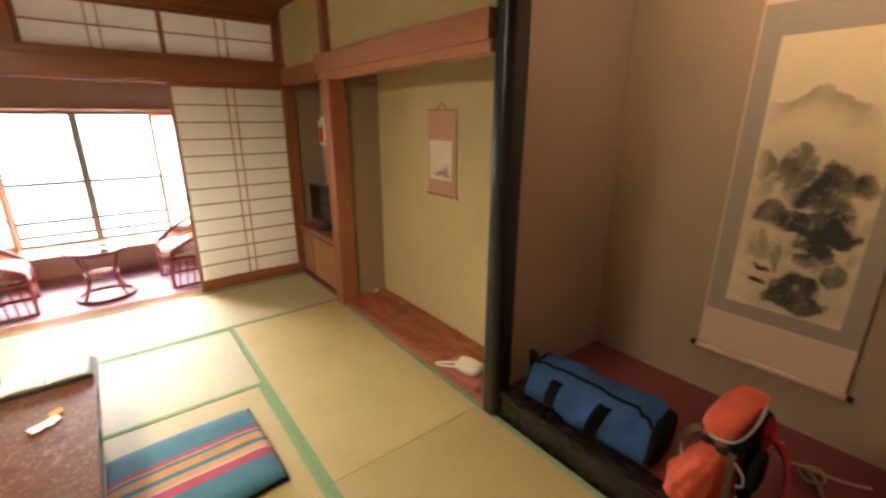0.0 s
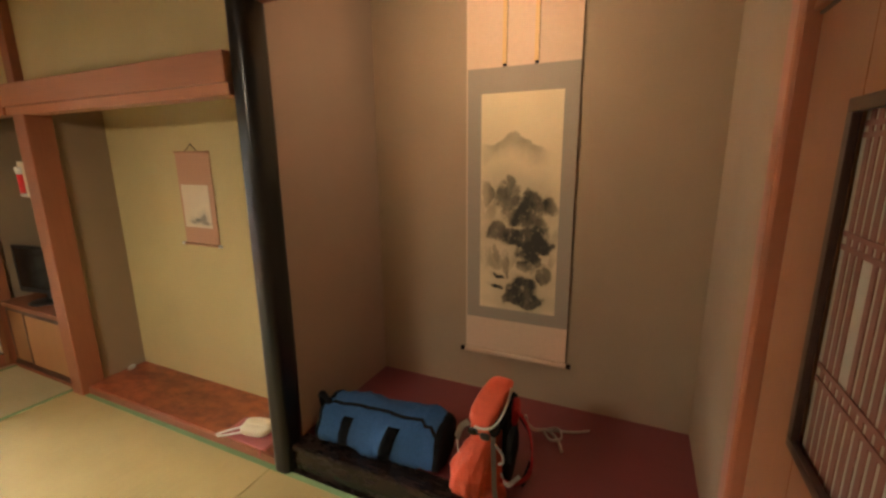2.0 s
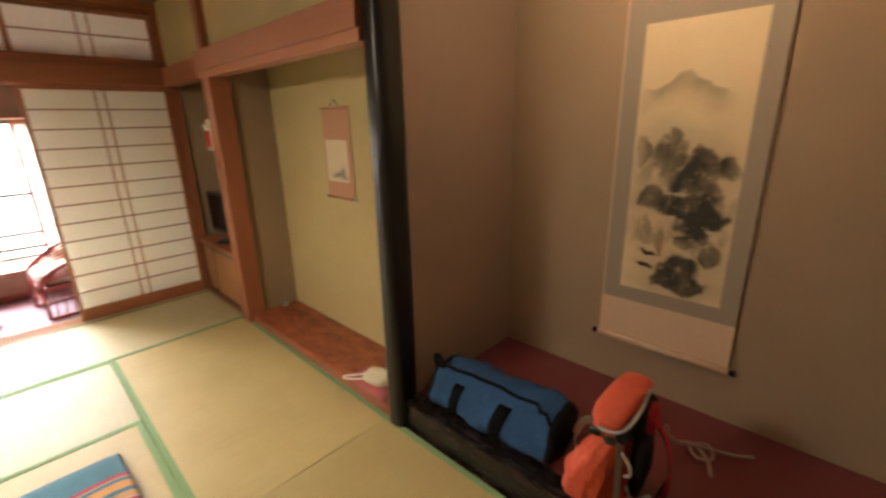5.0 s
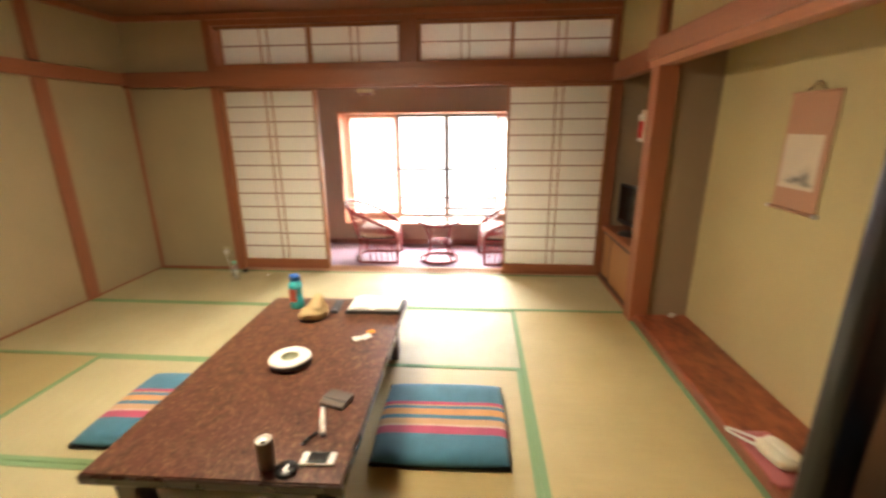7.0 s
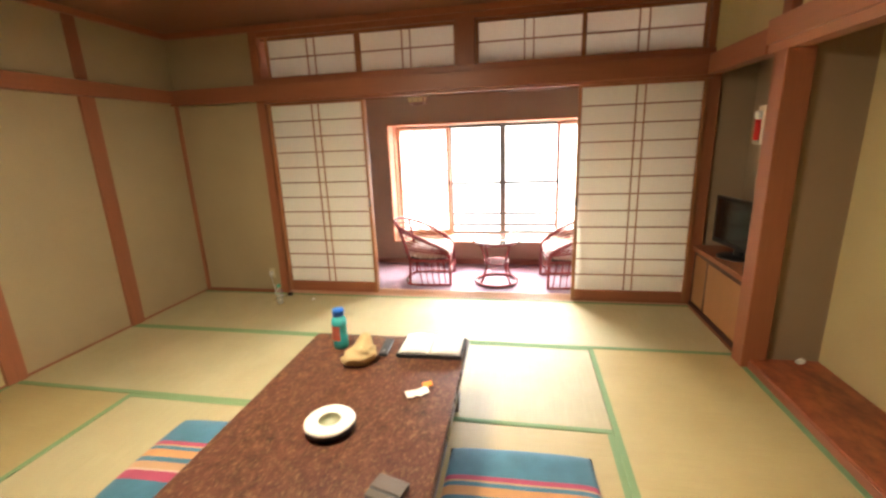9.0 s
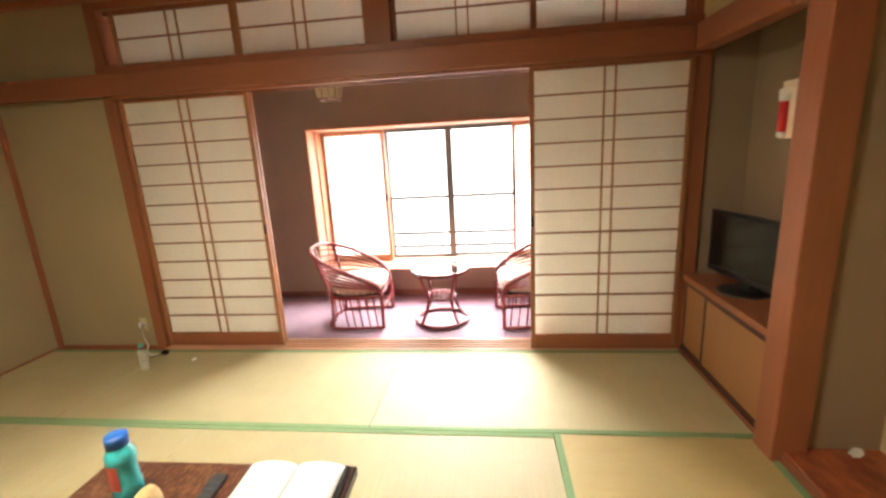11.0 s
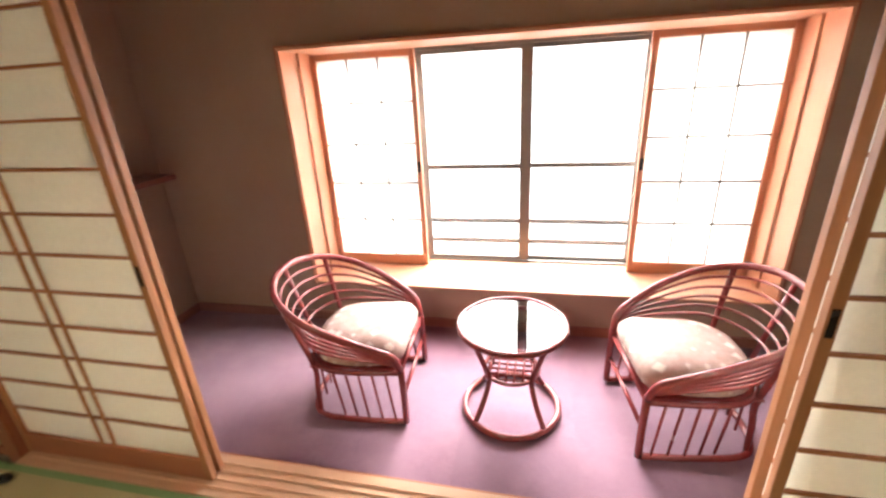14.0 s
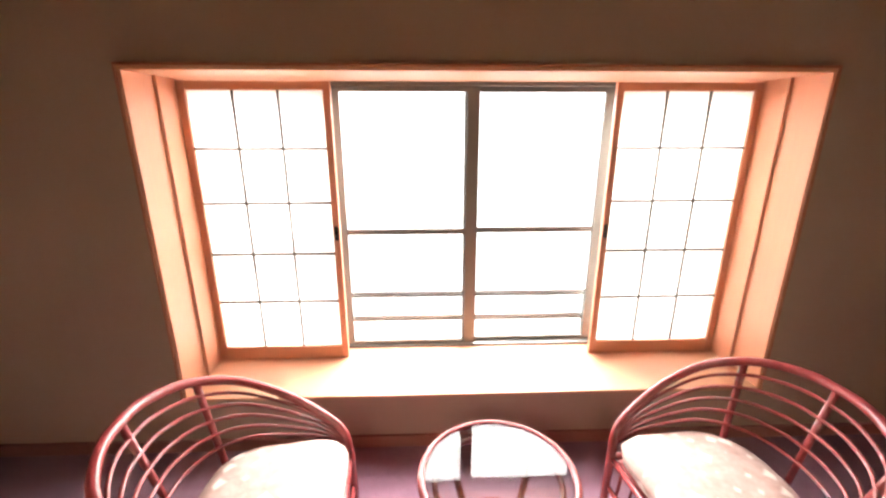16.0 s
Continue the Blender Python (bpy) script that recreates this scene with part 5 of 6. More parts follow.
# ---- hanging scrolls ----
def ink(name, paper_c, ink_c, spots, size, ridge=None, hazes=()):
    """Ink wash on silk: fused uneven masses (across, up, half width, half height, darkness), in parts of the sheet."""
    m, n, l, p = nodes_of(name)
    v = coords(n, l)

    def math_of(how, a, b=None, clamp=False):
        x = n.new("ShaderNodeMath")
        x.operation, x.use_clamp = how, clamp
        for s, q in ((x.inputs[0], a), (x.inputs[1], b)):
            if isinstance(q, (int, float)):
                s.default_value = q
            elif q is not None:
                l.new(q, s)
        return x.outputs[0]

    def vec_of(how, a, b):
        x = n.new("ShaderNodeVectorMath")
        x.operation = how
        for s, q in ((x.inputs[0], a), (x.inputs[1], b)):
            if isinstance(q, tuple):
                s.default_value = q
            else:
                l.new(q, s)
        return x

    def step(q, lo, hi, top=1.0):
        r = n.new("ShaderNodeMapRange")
        r.interpolation_type = "SMOOTHSTEP"
        r.inputs["From Min"].default_value, r.inputs["From Max"].default_value, r.inputs["To Max"].default_value = lo, hi, top
        l.new(q, r.inputs["Value"])
        return r.outputs[0]

    wob = n.new("ShaderNodeTexNoise")
    wob.inputs["Scale"].default_value, wob.inputs["Detail"].default_value = 3.2 / size[0], 4
    l.new(v, wob.inputs["Vector"])
    shift = vec_of("MULTIPLY", vec_of("SUBTRACT", wob.outputs["Color"], (0.5, 0.5, 0.5)).outputs[0], (0, 0.26 * size[0], 0.26 * size[0]))
    flat = vec_of("MULTIPLY", vec_of("ADD", v, shift.outputs[0]).outputs[0], (0, -1 / size[0], 1 / size[1])).outputs[0]
    lobes = noise_tex(n, l, v, 9 / size[0], 7, 0.68)
    wash = noise_tex(n, l, coords(n, l, (1, 1, 0.6)), 5 / size[0], 3, 0.55)
    shape = dark = None
    for u, w, ru, rw, k in spots:
        d = vec_of("MULTIPLY", vec_of("SUBTRACT", flat, (0, u - 0.5, w - 0.5)).outputs[0], (0, 1 / ru, 1 / rw)).outputs[0]
        x = n.new("ShaderNodeVectorMath")
        x.operation = "LENGTH"
        l.new(d, x.inputs[0])
        near, wide = step(x.outputs["Value"], 1.5, 0.5), step(x.outputs["Value"], 2.6, 0.8, k)
        shape = near if shape is None else math_of("MAXIMUM", shape, near)
        dark = wide if dark is None else math_of("MAXIMUM", dark, wide)
    mass = step(math_of("MULTIPLY", shape, math_of("MULTIPLY", lobes, 1.3)), 0.26, 0.62)
    depth = math_of("MULTIPLY", dark, math_of("ADD", math_of("MULTIPLY", wash, 0.8), 0.62), True)
    total = math_of("MULTIPLY", math_of("ADD", math_of("MULTIPLY", mass, 0.68), 0.30), depth, True)
    for u, w, ru, rw, k in hazes:
        d = vec_of("MULTIPLY", vec_of("SUBTRACT", flat, (0, u - 0.5, w - 0.5)).outputs[0], (0, 1 / ru, 1 / rw)).outputs[0]
        x = n.new("ShaderNodeVectorMath")
        x.operation = "LENGTH"
        l.new(d, x.inputs[0])
        pale = math_of("MULTIPLY", step(x.outputs["Value"], 1.3, 0.3, k), step(wash, 0.36, 0.58))
        total = math_of("MAXIMUM", total, pale)
    if ridge:
        base, rise, mid, half, k = ridge
        sep = n.new("ShaderNodeSeparateXYZ")
        l.new(flat, sep.inputs[0])
        u = math_of("DIVIDE", math_of("SUBTRACT", sep.outputs["Y"], mid - 0.5), half)
        bell = math_of("POWER", 2.718, math_of("MULTIPLY", math_of("MULTIPLY", u, u), -1.0))
        below = math_of("SUBTRACT", math_of("ADD", math_of("MULTIPLY", bell, rise), base - 0.5), sep.outputs["Z"])
        hill = math_of("MULTIPLY", math_of("MULTIPLY", step(below, -0.004, 0.008, k), step(below, 0.13, 0.0)), step(math_of("ABSOLUTE", u), 2.2, 1.0))
        total = math_of("MAXIMUM", total, math_of("MULTIPLY", hill, math_of("ADD", wash, 0.45)))
    silk = ramp(n, l, noise_tex(n, l, v, 5, 4), [(0.3, tone(paper_c, 0.93)), (0.7, paper_c)])
    l.new(mix(n, l, total, silk, ink_c), p.inputs["Base Color"])
    p.inputs["Roughness"].default_value = 0.85
    bump(n, l, p, noise_tex(n, l, v, 400, 2), 0.15, 0.0005)
    return m


scr = thing("hanging_scroll", "tall hanging scroll of ink hills and trees in grey silk", "hanging scroll", "", (2.748, 0.745, 1.0))
MOUNT = W("pinkish_mount_paper", (0.60, 0.44, 0.31), 0.85, vary=0.05)
SILK = W("grey_blue_silk", (0.30, 0.258, 0.205), 0.8, vary=0.08, scale=200)
box("backing", (0, -0.295, -0.60), (0.003, 0.295, 1.37), MOUNT, scr, "cream mount", 0)
box("silk_border", (-0.0015, -0.2935, -0.40), (-0.0002, 0.2935, 0.985), SILK, scr, "grey silk border", 0)
landscape = ink("ink_landscape", (0.70, 0.57, 0.36), (0.020, 0.021, 0.018), [
    (0.345, 0.545, 0.20, 0.075, 0.78), (0.37, 0.60, 0.08, 0.04, 0.62), (0.63, 0.485, 0.22, 0.09, 0.92), (0.62, 0.545, 0.08, 0.04, 0.8), (0.85, 0.50, 0.13, 0.05, 0.42), (0.09, 0.555, 0.11, 0.06, 0.3),
    (0.235, 0.38, 0.15, 0.055, 0.9), (0.645, 0.32, 0.21, 0.085, 1.0), (0.57, 0.365, 0.11, 0.045, 1.0), (0.83, 0.315, 0.13, 0.045, 0.75), (0.20, 0.235, 0.15, 0.05, 0.45), (0.60, 0.215, 0.09, 0.03, 0.6),
    (0.83, 0.18, 0.11, 0.06, 0.85), (0.57, 0.10, 0.24, 0.065, 1.0), (0.63, 0.05, 0.27, 0.035, 0.95), (0.40, 0.065, 0.11, 0.03, 0.85), (0.44, 0.36, 0.16, 0.05, 0.55), (0.42, 0.46, 0.15, 0.05, 0.5), (0.72, 0.40, 0.16, 0.05, 0.7), (0.70, 0.25, 0.12, 0.04, 0.7), (0.36, 0.215, 0.05, 0.06, 0.55), (0.24, 0.275, 0.05, 0.04, 0.6), (0.26, 0.165, 0.065, 0.010, 0.9), (0.23, 0.118, 0.085, 0.012, 0.95)], (0.434, 1.187), (0.772, 0.062, 0.40, 0.22, 0.5), [(0.45, 0.50, 0.55, 0.13, 0.55), (0.72, 0.40, 0.40, 0.14, 0.55), (0.70, 0.22, 0.38, 0.11, 0.62), (0.18, 0.26, 0.26, 0.08, 0.5)])
pic = box("picture", (-0.001, -0.217, -0.5935), (0.0, 0.217, 0.5935), landscape, scr, "ink painting on yellowed silk", 0)
pic.matrix_basis = Matrix.Translation((-0.002, -0.004, 0.264))
for y in (-0.075, 0.09):
    box("ribbon", (-0.004, y - 0.011, 1.0), (-0.0016, y + 0.011, 1.37), W("gold_ribbon", (0.62, 0.40, 0.16), 0.5, scale=150) if y < 0 else bpy.data.materials["gold_ribbon"], scr, "narrow gold-flecked ribbon", 0)
    box("ribbon_edge", (-0.0046, y - 0.0135, 1.0), (-0.0016, y - 0.0105, 1.37), M["black"], scr, "dark ribbon edge", 0)
    box("tassel", (-0.008, y - 0.014, 0.985), (-0.0016, y + 0.008, 1.0), M["black"], scr, "dark tassel", 0.002)
part("roller", tube(bmesh.new(), [(-0.012, -0.30, -0.612), (-0.012, 0.30, -0.612)], 0.014, 12), MOUNT, scr, "", True)
for s in (-1, 1):
    part("knob", tube(bmesh.new(), [(-0.012, s * 0.30, -0.612), (-0.012, s * 0.325, -0.612)], [0.012, 0.015], 12), M["black"], scr, "dark roller knob", True)
    box("side_edge", (-0.002, s * 0.296 - 0.003, -0.598), (0.004, s * 0.296 + 0.003, 1.37), W("dark_scroll_edge", (0.09, 0.05, 0.03), 0.7) if s < 0 else MOUNT, scr, "", 0)
sml = thing("small_hanging_scroll", "small hanging scroll with a faint ink sketch on pinkish cloth", "hanging scroll", "", (2.214, 2.592, 1.295))
PINK = W("pink_tan_cloth", (0.50, 0.285, 0.18), 0.85, vary=0.06, scale=150)
box("backing", (0, -0.152, -0.275), (0.003, 0.152, 0.28), PINK, sml, "pinkish-tan cloth", 0)
sk = ink("ink_sketch", (0.72, 0.62, 0.46), (0.16, 0.15, 0.13), [(0.52, 0.16, 0.16, 0.06, 0.9), (0.70, 0.22, 0.12, 0.10, 0.8), (0.75, 0.10, 0.20, 0.04, 0.7), (0.30, 0.12, 0.12, 0.03, 0.4)], (0.243, 0.262))
pc = box("picture", (-0.001, -0.1215, -0.131), (0, 0.1215, 0.131), sk, sml, "pale paper with a grey sketch", 0)
pc.matrix_basis = Matrix.Translation((-0.001, 0.012, -0.043))
part("roller", tube(bmesh.new(), [(-0.008, -0.155, -0.280), (-0.008, 0.155, -0.280)], 0.008, 10), PINK, sml, "", True)
part("top_rod", tube(bmesh.new(), [(-0.003, -0.153, 0.281), (-0.003, 0.153, 0.281)], 0.005, 8), PINK, sml, "", True)
for s in (-1, 1):
    part("knob", tube(bmesh.new(), [(-0.008, s * 0.155, -0.280), (-0.008, s * 0.172, -0.280)], 0.010, 10), white_cer, sml, "cream knob", True)
part("cord", tube(bmesh.new(), [(-0.003, 0.06, 0.283), (0.0, 0.0, 0.325), (-0.003, -0.06, 0.283)], 0.0022, 6), W("brown_cord", (0.12, 0.06, 0.035), 0.8), sml, "", True)
part("nail", tube(bmesh.new(), [(0.006, 0, 0.327), (-0.006, 0, 0.327)], 0.003, 6), M["alu"], sml, "", True)


# ---- telephone on its cloth ----
def blob(bm, c, r, n=2.0, wob=0.0, freq=6.0, sub=4, flat=False):
    """A rounded bulk: an ellipsoid squared by n, made uneven by wob; flat: cut off level at its foot."""
    s = bmesh.ops.create_icosphere(bm, subdivisions=sub, radius=1)
    for v in s["verts"]:
        d = v.co.normalized()
        q = (abs(d.x) ** n + abs(d.y) ** n + abs(d.z) ** n) ** (-1 / n)
        k = q * (1 + wob * noise.noise(d * freq * 0.5) + 0.5 * wob * noise.noise(d * freq * 1.3))
        z = d.z * k
        v.co = Vector((c[0] + d.x * k * r[0], c[1] + d.y * k * r[1], c[2] + (max(z, -0.97) if flat else z) * r[2]))
    return bm


AZ = 0.0505
mat_cloth = thing("telephone_cloth", "folded pink cloth pad on the alcove board", "cloth")
pink = W("pink_cloth", (0.42, 0.14, 0.13), 0.9, scale=160, relief=0.3)
bm = bmesh.new()
bmesh.ops.create_grid(bm, x_segments=10, y_segments=16, size=0.5)
for v in bm.verts:
    x, y = v.co.x * 0.17, v.co.y * 0.33
    v.co = Vector((x, y, 0.004 + 0.002 * noise.noise(Vector((x * 20, y * 14, 0)))))
bmesh.ops.solidify(bm, geom=bm.faces[:], thickness=0.004)
part("pad", bm, pink, mat_cloth, "", True)
part("tassel", tube(bmesh.new(), bend([(-0.078, -0.13, 0.004), (-0.092, -0.135, -0.004), (-0.096, -0.14, -0.03)], 3), 0.004, 6), pink, mat_cloth, "hanging cord end", True)
put(mat_cloth, 1.930, 1.975, AZ)
tel = thing("telephone", "cream telephone with a looped white cord on the pink cloth", "telephone")
cream = W("cream_telephone_plastic", (0.72, 0.66, 0.48), 0.35, vary=0.05)
part("base", blob(bmesh.new(), (0, 0, 0.026), (0.066, 0.088, 0.026), 3.2, 0, flat=True), cream, tel, "", True)
part("handset", blob(bmesh.new(), (0.012, 0.0, 0.047), (0.03, 0.080, 0.012), 3.0), cream, tel, "", True)
part("cord", tube(bmesh.new(), bend([(-0.04, 0.06, 0.014), (-0.075, 0.12, 0.012), (-0.098, 0.175, 0.010), (-0.085, 0.192, 0.010), (-0.06, 0.17, 0.010), (-0.02, 0.12, 0.012), (0.0, 0.082, 0.02)], 5), 0.0065, 8), white_cer, tel, "white coiled cord", True)
put(tel, 1.945, 1.965, AZ + 0.0085, 10)

# ---- duffel bag ----
FZ = 0.1385
bag = thing("duffel_bag", "blue canvas duffel bag with black straps on the alcove floor", "duffel bag")
blue = W("blue_canvas", (0.028, 0.075, 0.172), 0.8, scale=90, vary=0.25, relief=1.0, depth=0.02, crease=14)
strapm = W("black_webbing", (0.007, 0.007, 0.008), 0.95, scale=200)


def bag_ring(u, grow=0.0, n=28):
    """A cross-section of the bag at u along its length, from -1 to 1."""
    end = 1 - 0.16 * abs(u) ** 6
    sag = 1 - 0.03 * math.exp(-((u + 0.45) / 0.3) ** 2) - 0.05 * max(0.0, u - 0.7)
    hw, hh = 0.135 * end + grow, 0.108 * end * sag * (1 - 0.08 * u) + grow
    out = []
    for j in range(n):
        a = 6.28318 * j / n
        c, s = math.cos(a), math.sin(a)
        q = (abs(c) ** 2.7 + abs(s) ** 2.7) ** (-1 / 2.7)
        w = 0.022 * noise.noise(Vector((u * 2.9, c * 1.7, s * 1.7))) + 0.011 * noise.noise(Vector((u * 11, c * 5, s * 5)))
        lean = 0.02 * s
        out.append(Vector((hw * q * c * (1 - 0.12 * s) + lean + w * c, 0.325 * u, max(0.0, 0.108 + hh * q * s + w * s))))
    return out


def skin(bm, us, grow=0.0, js=None, caps=True):
    rings = [[bm.verts.new(p) for p in bag_ring(u, grow)] for u in us]
    n = len(rings[0])
    for a, b in zip(rings, rings[1:]):
        for j in (js or range(n)):
            bm.faces.new((a[j], a[(j + 1) % n], b[(j + 1) % n], b[j]))
    if caps:
        bm.faces.new(rings[0])
        bm.faces.new(rings[-1][::-1])
    loose = [v for v in bm.verts if not v.link_faces]
    bmesh.ops.delete(bm, geom=loose, context="VERTS")
    return bm


part("body", skin(bmesh.new(), [-1 + k / 20 for k in range(41)]), blue, bag, "", True)
for a, b in ((0.95, 1.012), (-1.012, -0.93)):
    part("end_panel", skin(bmesh.new(), [a + (b - a) * k / 3 for k in range(4)], 0.003), strapm, bag, "black end panel", True)
for u, lean in ((0.48, 0.012), (-0.24, 0.022)):
    bm = bmesh.new()
    rows = [[bm.verts.new(bag_ring(u + lean * (k - 14) + o, 0.005)[k]) for o in (-0.095, -0.03, 0.03, 0.095)] for k in range(11, 21)]
    for a, b in zip(rows, rows[1:]):
        for q in range(3):
            bm.faces.new((a[q], a[q + 1], b[q + 1], b[q]))
    bmesh.ops.solidify(bm, geom=bm.faces[:], thickness=0.003)
    part("strap", bm, strapm, bag, "wide black carrying strap", True)
zp = [bag_ring(u, 0.004)[11 if u < -0.86 else 10 if u < -0.74 else 9] for u in [-0.93 + 1.77 * k / 20 for k in range(21)]]
part("zipper", tube(bmesh.new(), zp, 0.0085, 6), strapm, bag, "dark zip", True)
part("zip_pull", tube(bmesh.new(), [zp[0], zp[0] + Vector((-0.012, -0.005, -0.03)), zp[0] + Vector((-0.015, -0.008, -0.06))], 0.003, 6), strapm, bag, "", True)
part("shoulder_strap", tube(bmesh.new(), bend([(-0.05, 0.285, 0.19), (-0.04, 0.33, 0.225), (-0.01, 0.37, 0.20), (0.02, 0.38, 0.10), (0.0, 0.35, 0.02)], 5), 0.017, 8), strapm, bag, "black shoulder strap", True)
put(bag, 2.055, 1.195, FZ - 0.004, 3)

# ---- backpack ----
pk = thing("backpack", "orange hiking backpack with red harness, grey straps and sunglasses", "backpack", "", (2.02, 0.63, FZ))
pk.matrix_basis = Matrix.Translation((2.02, 0.63, FZ)) @ Matrix.Diagonal((1.0, 0.86, 1.0, 1.0))
orange, red = W("orange_nylon", (0.50, 0.085, 0.043), 0.62, scale=60, vary=0.2, relief=1.0, depth=0.02, crease=20), W("red_nylon", (0.33, 0.022, 0.025), 0.65, scale=70, relief=0.3)
grey = W("grey_webbing", (0.36, 0.33, 0.29), 0.8, scale=200)


def sack(bm, levels, grow=0.0, folds=0.0, seed=0.0, n=3.0, top=True):
    """A stuffed sewn bag from level rings (z, middle x, middle y, half x, half y), with upright folds."""
    us = [k / 5 for k in range(5 * (len(levels) - 1) + 1)]
    rings = []
    for u in us:
        k = min(int(u), len(levels) - 2)
        f = u - k
        f = f * f * (3 - 2 * f)
        z, cx, cy, hx, hy = [a + (b - a) * f for a, b in zip(levels[k], levels[k + 1])]
        row = []
        for j in range(36):
            a = 6.283185 * j / 36
            c, s = math.cos(a), math.sin(a)
            q = (abs(c) ** n + abs(s) ** n) ** (-1 / n)
            w = 1 + folds * noise.noise(Vector((c * 2.6, s * 2.6 + z * 4, z * 4 + seed))) - 0.6 * folds * (1 - abs(noise.noise(Vector((c * 3.5, s * 3.5 + z * 5, z * 3 + seed)))) * 2.2) ** 3 * 0.35
            row.append(bm.verts.new((cx + (hx * w + grow) * q * c, cy + (hy * w + grow) * q * s, z + grow)))
        rings.append(row)
    for a, b in zip(rings, rings[1:]):
        for j in range(36):
            bm.faces.new((a[j], a[(j + 1) % 36], b[(j + 1) % 36], b[j]))
    bm.faces.new(rings[0])
    if top:
        bm.faces.new(rings[-1][::-1])
    return bm


TRUNK = [(0.0, 0.03, 0.0, 0.095, 0.06), (0.05, 0.025, 0.005, 0.116, 0.072), (0.20, 0.02, 0.025, 0.116, 0.074), (0.31, 0.018, 0.034, 0.110, 0.072), (0.355, 0.02, 0.034, 0.104, 0.068)]
HOOD = [(0.335, 0.018, 0.034, 0.108, 0.070), (0.365, 0.024, 0.03, 0.102, 0.070), (0.405, 0.044, 0.014, 0.082, 0.066), (0.438, 0.064, -0.004, 0.058, 0.054), (0.45, 0.074, -0.012, 0.02, 0.024)]
part("body", sack(bmesh.new(), TRUNK, 0, 0.06), orange, pk, "", True)
part("back_panel", blob(bmesh.new(), (0.05, -0.068, 0.205), (0.09, 0.02, 0.20), 4, 0.05, 5, flat=True), strapm, pk, "black padded back panel", True)
part("lid", sack(bmesh.new(), HOOD, 0.007, 0.03, 3.0, 3.4), plain("taut_orange_nylon", (0.50, 0.085, 0.043), 0.6, 0.1, 60, 0, 0.2), pk, "smooth orange lid", True)
part("side_pocket", sack(bmesh.new(), [(0.0, -0.075, 0.075, 0.055, 0.07), (0.03, -0.085, 0.085, 0.07, 0.09), (0.11, -0.085, 0.088, 0.075, 0.096), (0.20, -0.08, 0.06, 0.062, 0.078), (0.26, -0.075, 0.03, 0.045, 0.055), (0.29, -0.07, 0.015, 0.02, 0.03)], 0, 0.38, 7.0, 2.3), orange, pk, "creased bulging orange pocket", True)
part("lower_pad", blob(bmesh.new(), (-0.085, -0.025, 0.022), (0.06, 0.065, 0.024), 2.8, 0.1, 6, flat=True), orange, pk, "", True)
mouth = [(-0.108, 0.055, 0.338), (-0.112, 0.02, 0.338), (-0.104, -0.022, 0.345), (-0.086, -0.046, 0.360), (-0.05, -0.062, 0.386), (0.0, -0.070, 0.418), (0.05, -0.066, 0.446)]
part("zipper", tube(bmesh.new(), bend(mouth, 5), 0.0055, 6), grey, pk, "pale grey zip", True)
part("opening", blob(bmesh.new(), (0, 0, 0), (0.075, 0.032, 0.02), 2.6, 0), strapm, pk, "dark open zip", True).matrix_basis = pose(-0.042, -0.034, 0.345, 0, -24, 0)
part("black_pad", blob(bmesh.new(), (-0.03, -0.105, 0.24), (0.05, 0.022, 0.075), 3, 0.05), strapm, pk, "black mesh pad", True)
part("red_side", blob(bmesh.new(), (0.06, -0.075, 0.335), (0.055, 0.034, 0.06), 2.6, 0.1, 5), red, pk, "red shoulder pad", True)


def band(bm, pts, half, thick=0.004, wide=(0, 0, 1)):
    """A flat webbing strap: half its width upright, along a line."""
    line = bend(pts, 5)
    rows = []
    for k, p in enumerate(line):
        d = (line[min(k + 1, len(line) - 1)] - line[max(k - 1, 0)]).normalized()
        up = Vector(wide) - d * d.dot(Vector(wide))
        up = up.normalized() if up.length > 0.2 else d.orthogonal().normalized()
        rows.append((bm.verts.new(p + up * half), bm.verts.new(p - up * half)))
    for a, b in zip(rows, rows[1:]):
        bm.faces.new((a[0], b[0], b[1], a[1]))
    bmesh.ops.solidify(bm, geom=bm.faces[:], thickness=thick)
    return bm


part("shoulder_strap", band(bmesh.new(), [(0.02, -0.11, 0.37), (-0.02, -0.175, 0.33), (-0.05, -0.205, 0.24), (-0.065, -0.195, 0.15), (-0.085, -0.13, 0.105), (-0.10, -0.07, 0.12)], 0.011, 0.006), red, pk, "red shoulder strap", True)
part("strap_lining", band(bmesh.new(), [(0.03, -0.12, 0.34), (-0.005, -0.175, 0.30), (-0.035, -0.195, 0.22), (-0.045, -0.185, 0.14), (-0.03, -0.15, 0.06)], 0.014, 0.006), strapm, pk, "black strap lining", True)
part("webbing", band(bmesh.new(), [(-0.085, -0.07, 0.14), (-0.10, -0.09, 0.115), (-0.11, -0.12, 0.12), (-0.085, -0.16, 0.15)], 0.012), grey, pk, "grey webbing", True)
part("webbing", band(bmesh.new(), [(-0.090, -0.03, 0.315), (-0.098, -0.035, 0.25), (-0.100, -0.04, 0.15), (-0.112, -0.05, 0.06), (-0.15, -0.085, 0.012), (-0.19, -0.11, 0.006)], 0.012, 0.004, (0, 1, 0)), grey, pk, "grey webbing", True)
part("webbing", band(bmesh.new(), [(-0.085, 0.095, 0.335), (-0.08, 0.135, 0.30), (-0.085, 0.155, 0.24), (-0.08, 0.15, 0.17)], 0.014), grey, pk, "grey webbing", True)
part("webbing", tube(bmesh.new(), bend([(-0.12, -0.05, 0.29), (-0.125, -0.085, 0.26), (-0.12, -0.09, 0.22), (-0.12, -0.07, 0.205)], 5), 0.005, 6), grey, pk, "grey cord loop", True)
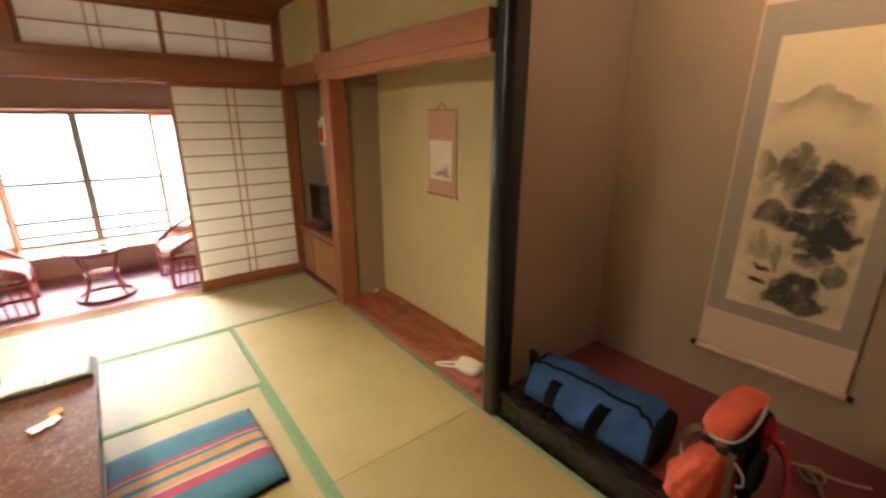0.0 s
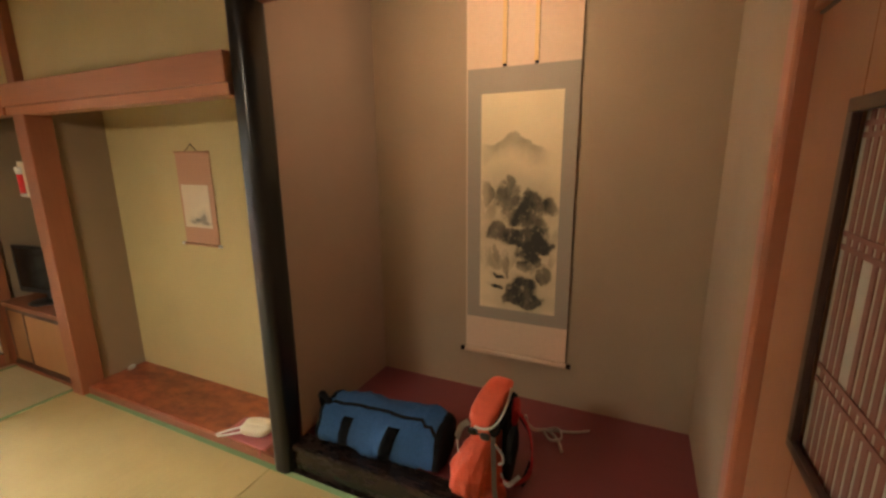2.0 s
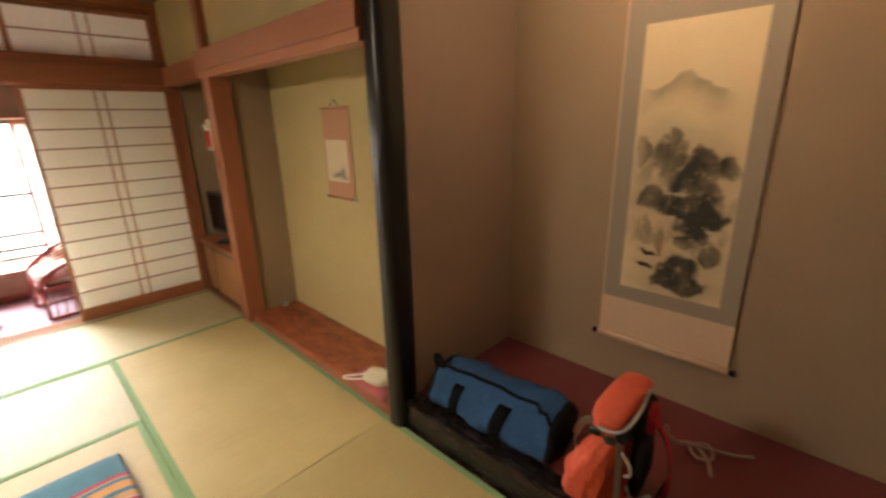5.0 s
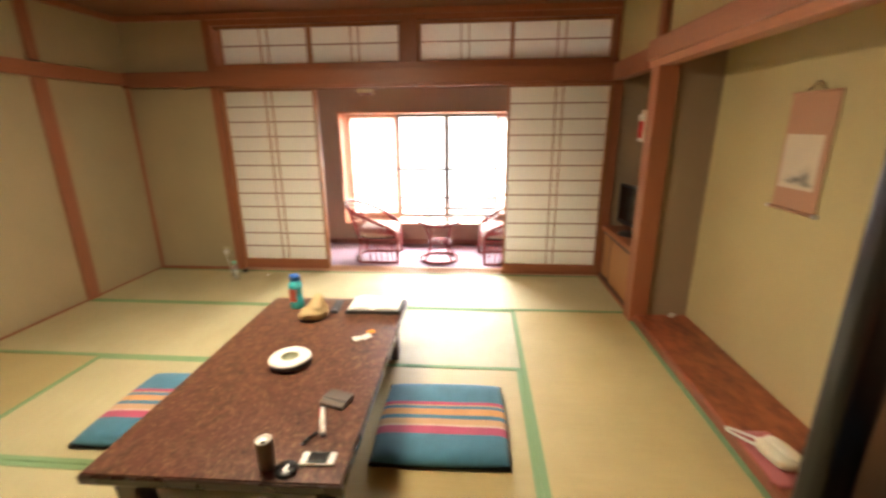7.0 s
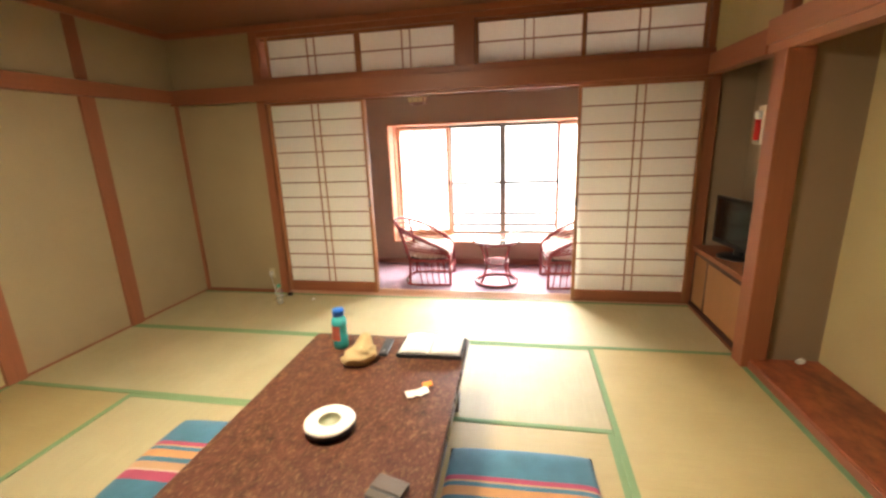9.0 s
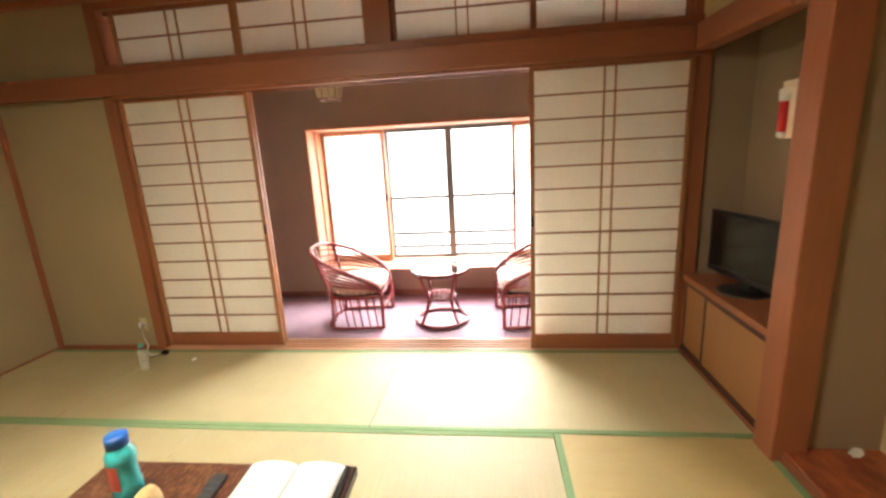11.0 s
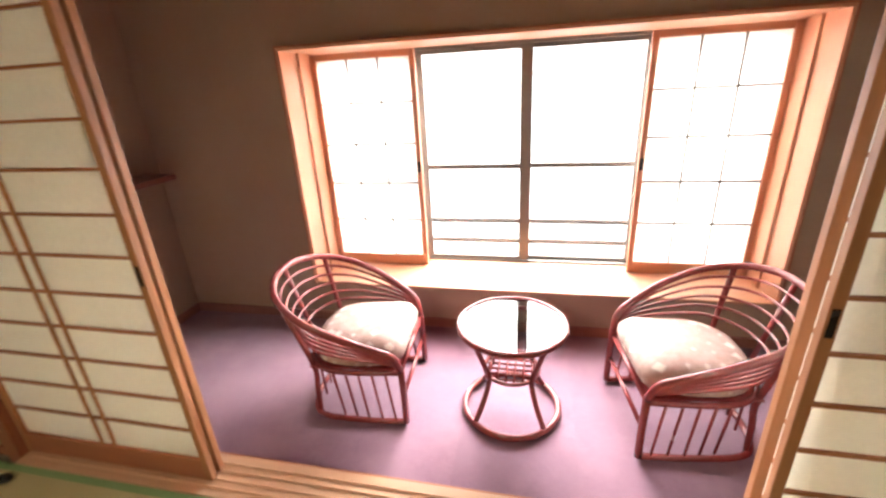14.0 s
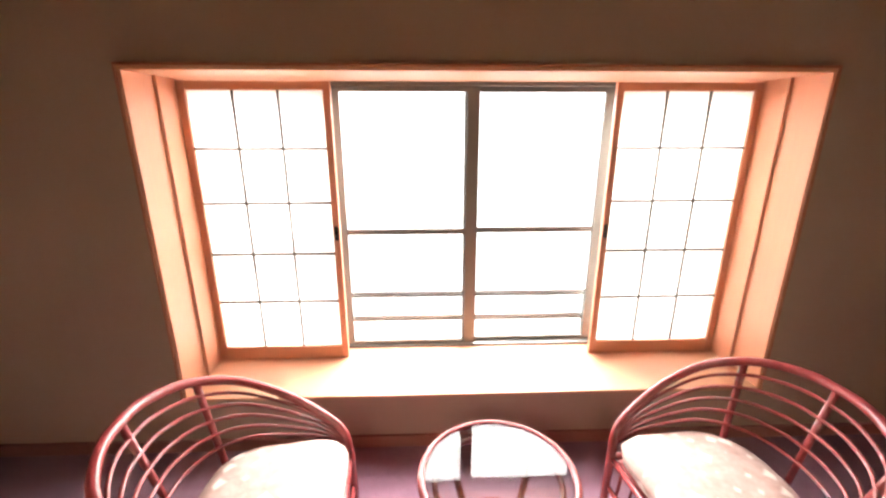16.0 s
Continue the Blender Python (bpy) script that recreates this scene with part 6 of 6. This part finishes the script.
part("webbing", tube(bmesh.new(), bend([(0.10, -0.13, 0.30), (0.22, -0.11, 0.18), (0.36, -0.12, 0.06), (0.45, -0.17, 0.012), (0.40, -0.24, 0.006), (0.32, -0.28, 0.006)], 5), 0.008, 6), grey, pk, "trailing grey strap", True)
part("webbing", tube(bmesh.new(), bend([(0.36, -0.12, 0.06), (0.43, -0.20, 0.03), (0.48, -0.26, 0.006), (0.50, -0.33, 0.006), (0.54, -0.40, 0.006)], 5), 0.006, 6), grey, pk, "trailing grey strap", True)
part("webbing", tube(bmesh.new(), bend([(0.42, -0.15, 0.03), (0.38, -0.20, 0.012), (0.41, -0.26, 0.012), (0.46, -0.23, 0.03), (0.45, -0.17, 0.02)], 5), 0.006, 6), grey, pk, "looped grey strap", True)
for y in (0.065, 0.005):
    part("sunglass_lens", blob(bmesh.new(), (-0.104, y, 0.312 - (0.065 - y) * 0.2), (0.008, 0.026, 0.017), 2.4), M["black"], pk, "dark sunglasses lens", True)
part("sunglass_bridge", tube(bmesh.new(), [(-0.110, 0.042, 0.311), (-0.112, 0.035, 0.312), (-0.110, 0.028, 0.308)], 0.004, 6), M["black"], pk, "", True)

# ---- small things on the far mats ----
def clear_plastic(name):
    """Thin clear plastic: mostly see-through, with a glossy milky film."""
    m, n, l, p = nodes_of(name)
    p.inputs["Base Color"].default_value = (0.85, 0.88, 0.85, 1)
    p.inputs["Roughness"].default_value = 0.12
    t, x = n.new("ShaderNodeBsdfTransparent"), n.new("ShaderNodeMixShader")
    x.inputs[0].default_value = 0.91
    l.new(p.outputs[0], x.inputs[1])
    l.new(t.outputs[0], x.inputs[2])
    l.new(x.outputs[0], n["Material Output"].inputs["Surface"])
    return m


pet = thing("plastic_bottle", "empty clear plastic bottle with a green cap on the mats", "bottle")
part("body", lathe(bmesh.new(), [(0, 0.004), (0.024, 0), (0.031, 0.006), (0.031, 0.05), (0.028, 0.056), (0.031, 0.062), (0.031, 0.11), (0.027, 0.135), (0.013, 0.162), (0.0125, 0.172), (0.011, 0.172), (0.0115, 0.16), (0.0255, 0.134), (0.0295, 0.11), (0.0295, 0.007), (0, 0.006)], 24), clear_plastic("clear_pet"), pet, "clear ribbed body", True)
part("cap", lathe(bmesh.new(), [(0, 0.19), (0.014, 0.19), (0.015, 0.187), (0.015, 0.168), (0, 0.168)], 16), W("mint_cap", (0.12, 0.62, 0.45), 0.4), pet, "mint green cap", True)
put(pet, -1.700, 4.122, 0.0)
plug = thing("adapter_plug", "small black power adapter lying on the mats", "adapter")
part("body", blob(bmesh.new(), (0, 0, 0.016), (0.024, 0.017, 0.016), 3.5, 0, flat=True), M["black"], plug, "", True)
part("lead", tube(bmesh.new(), bend([(-0.02, 0, 0.01), (-0.06, 0.0, 0.004), (-0.10, -0.03, 0.004), (-0.13, -0.07, 0.004)], 5), 0.0028, 6), M["black"], plug, "thin black lead", True)
put(plug, -1.727, 4.338, 0.001, 25)
scrap = thing("paper_scrap", "tiny crumpled scrap of white paper", "scrap")
part("scrap", blob(bmesh.new(), (0, 0, 0.007), (0.018, 0.009, 0.008), 2, 0.5, 9, 3, True), white_cer, scrap)
put(scrap, -1.440, 4.255, 0.0006, 60)
tissue = thing("paper_scrap", "crumpled scrap of white paper in the alcove corner", "scrap")
part("scrap", blob(bmesh.new(), (0, 0, 0.012), (0.026, 0.016, 0.014), 2, 0.5, 9, 5, True), white_cer, tissue)
put(tissue, 2.105, 3.395, 0.0525, 25)
outlet = thing("wall_outlet", "tan wall outlet with a white charger and hanging lead", "outlet")
box("plate", (-2.0, YN - 0.006, 0.135), (-1.94, YN - 0.0005, 0.235), W("tan_plate", (0.50, 0.43, 0.27), 0.5), outlet, "tan plate", 0.003)
box("charger", (-1.985, YN - 0.04, 0.165), (-1.955, YN - 0.008, 0.205), W("white_plastic", (0.8, 0.78, 0.72), 0.4), outlet, "white charger", 0.005)
part("lead", tube(bmesh.new(), bend([(-1.97, YN - 0.03, 0.166), (-1.955, YN - 0.045, 0.10), (-1.93, YN - 0.05, 0.04), (-1.91, YN - 0.09, 0.004), (-1.84, YN - 0.14, 0.004), (-1.76, YN - 0.135, 0.004)], 5), 0.003, 6), bpy.data.materials["white_plastic"], outlet, "thin white lead", True)
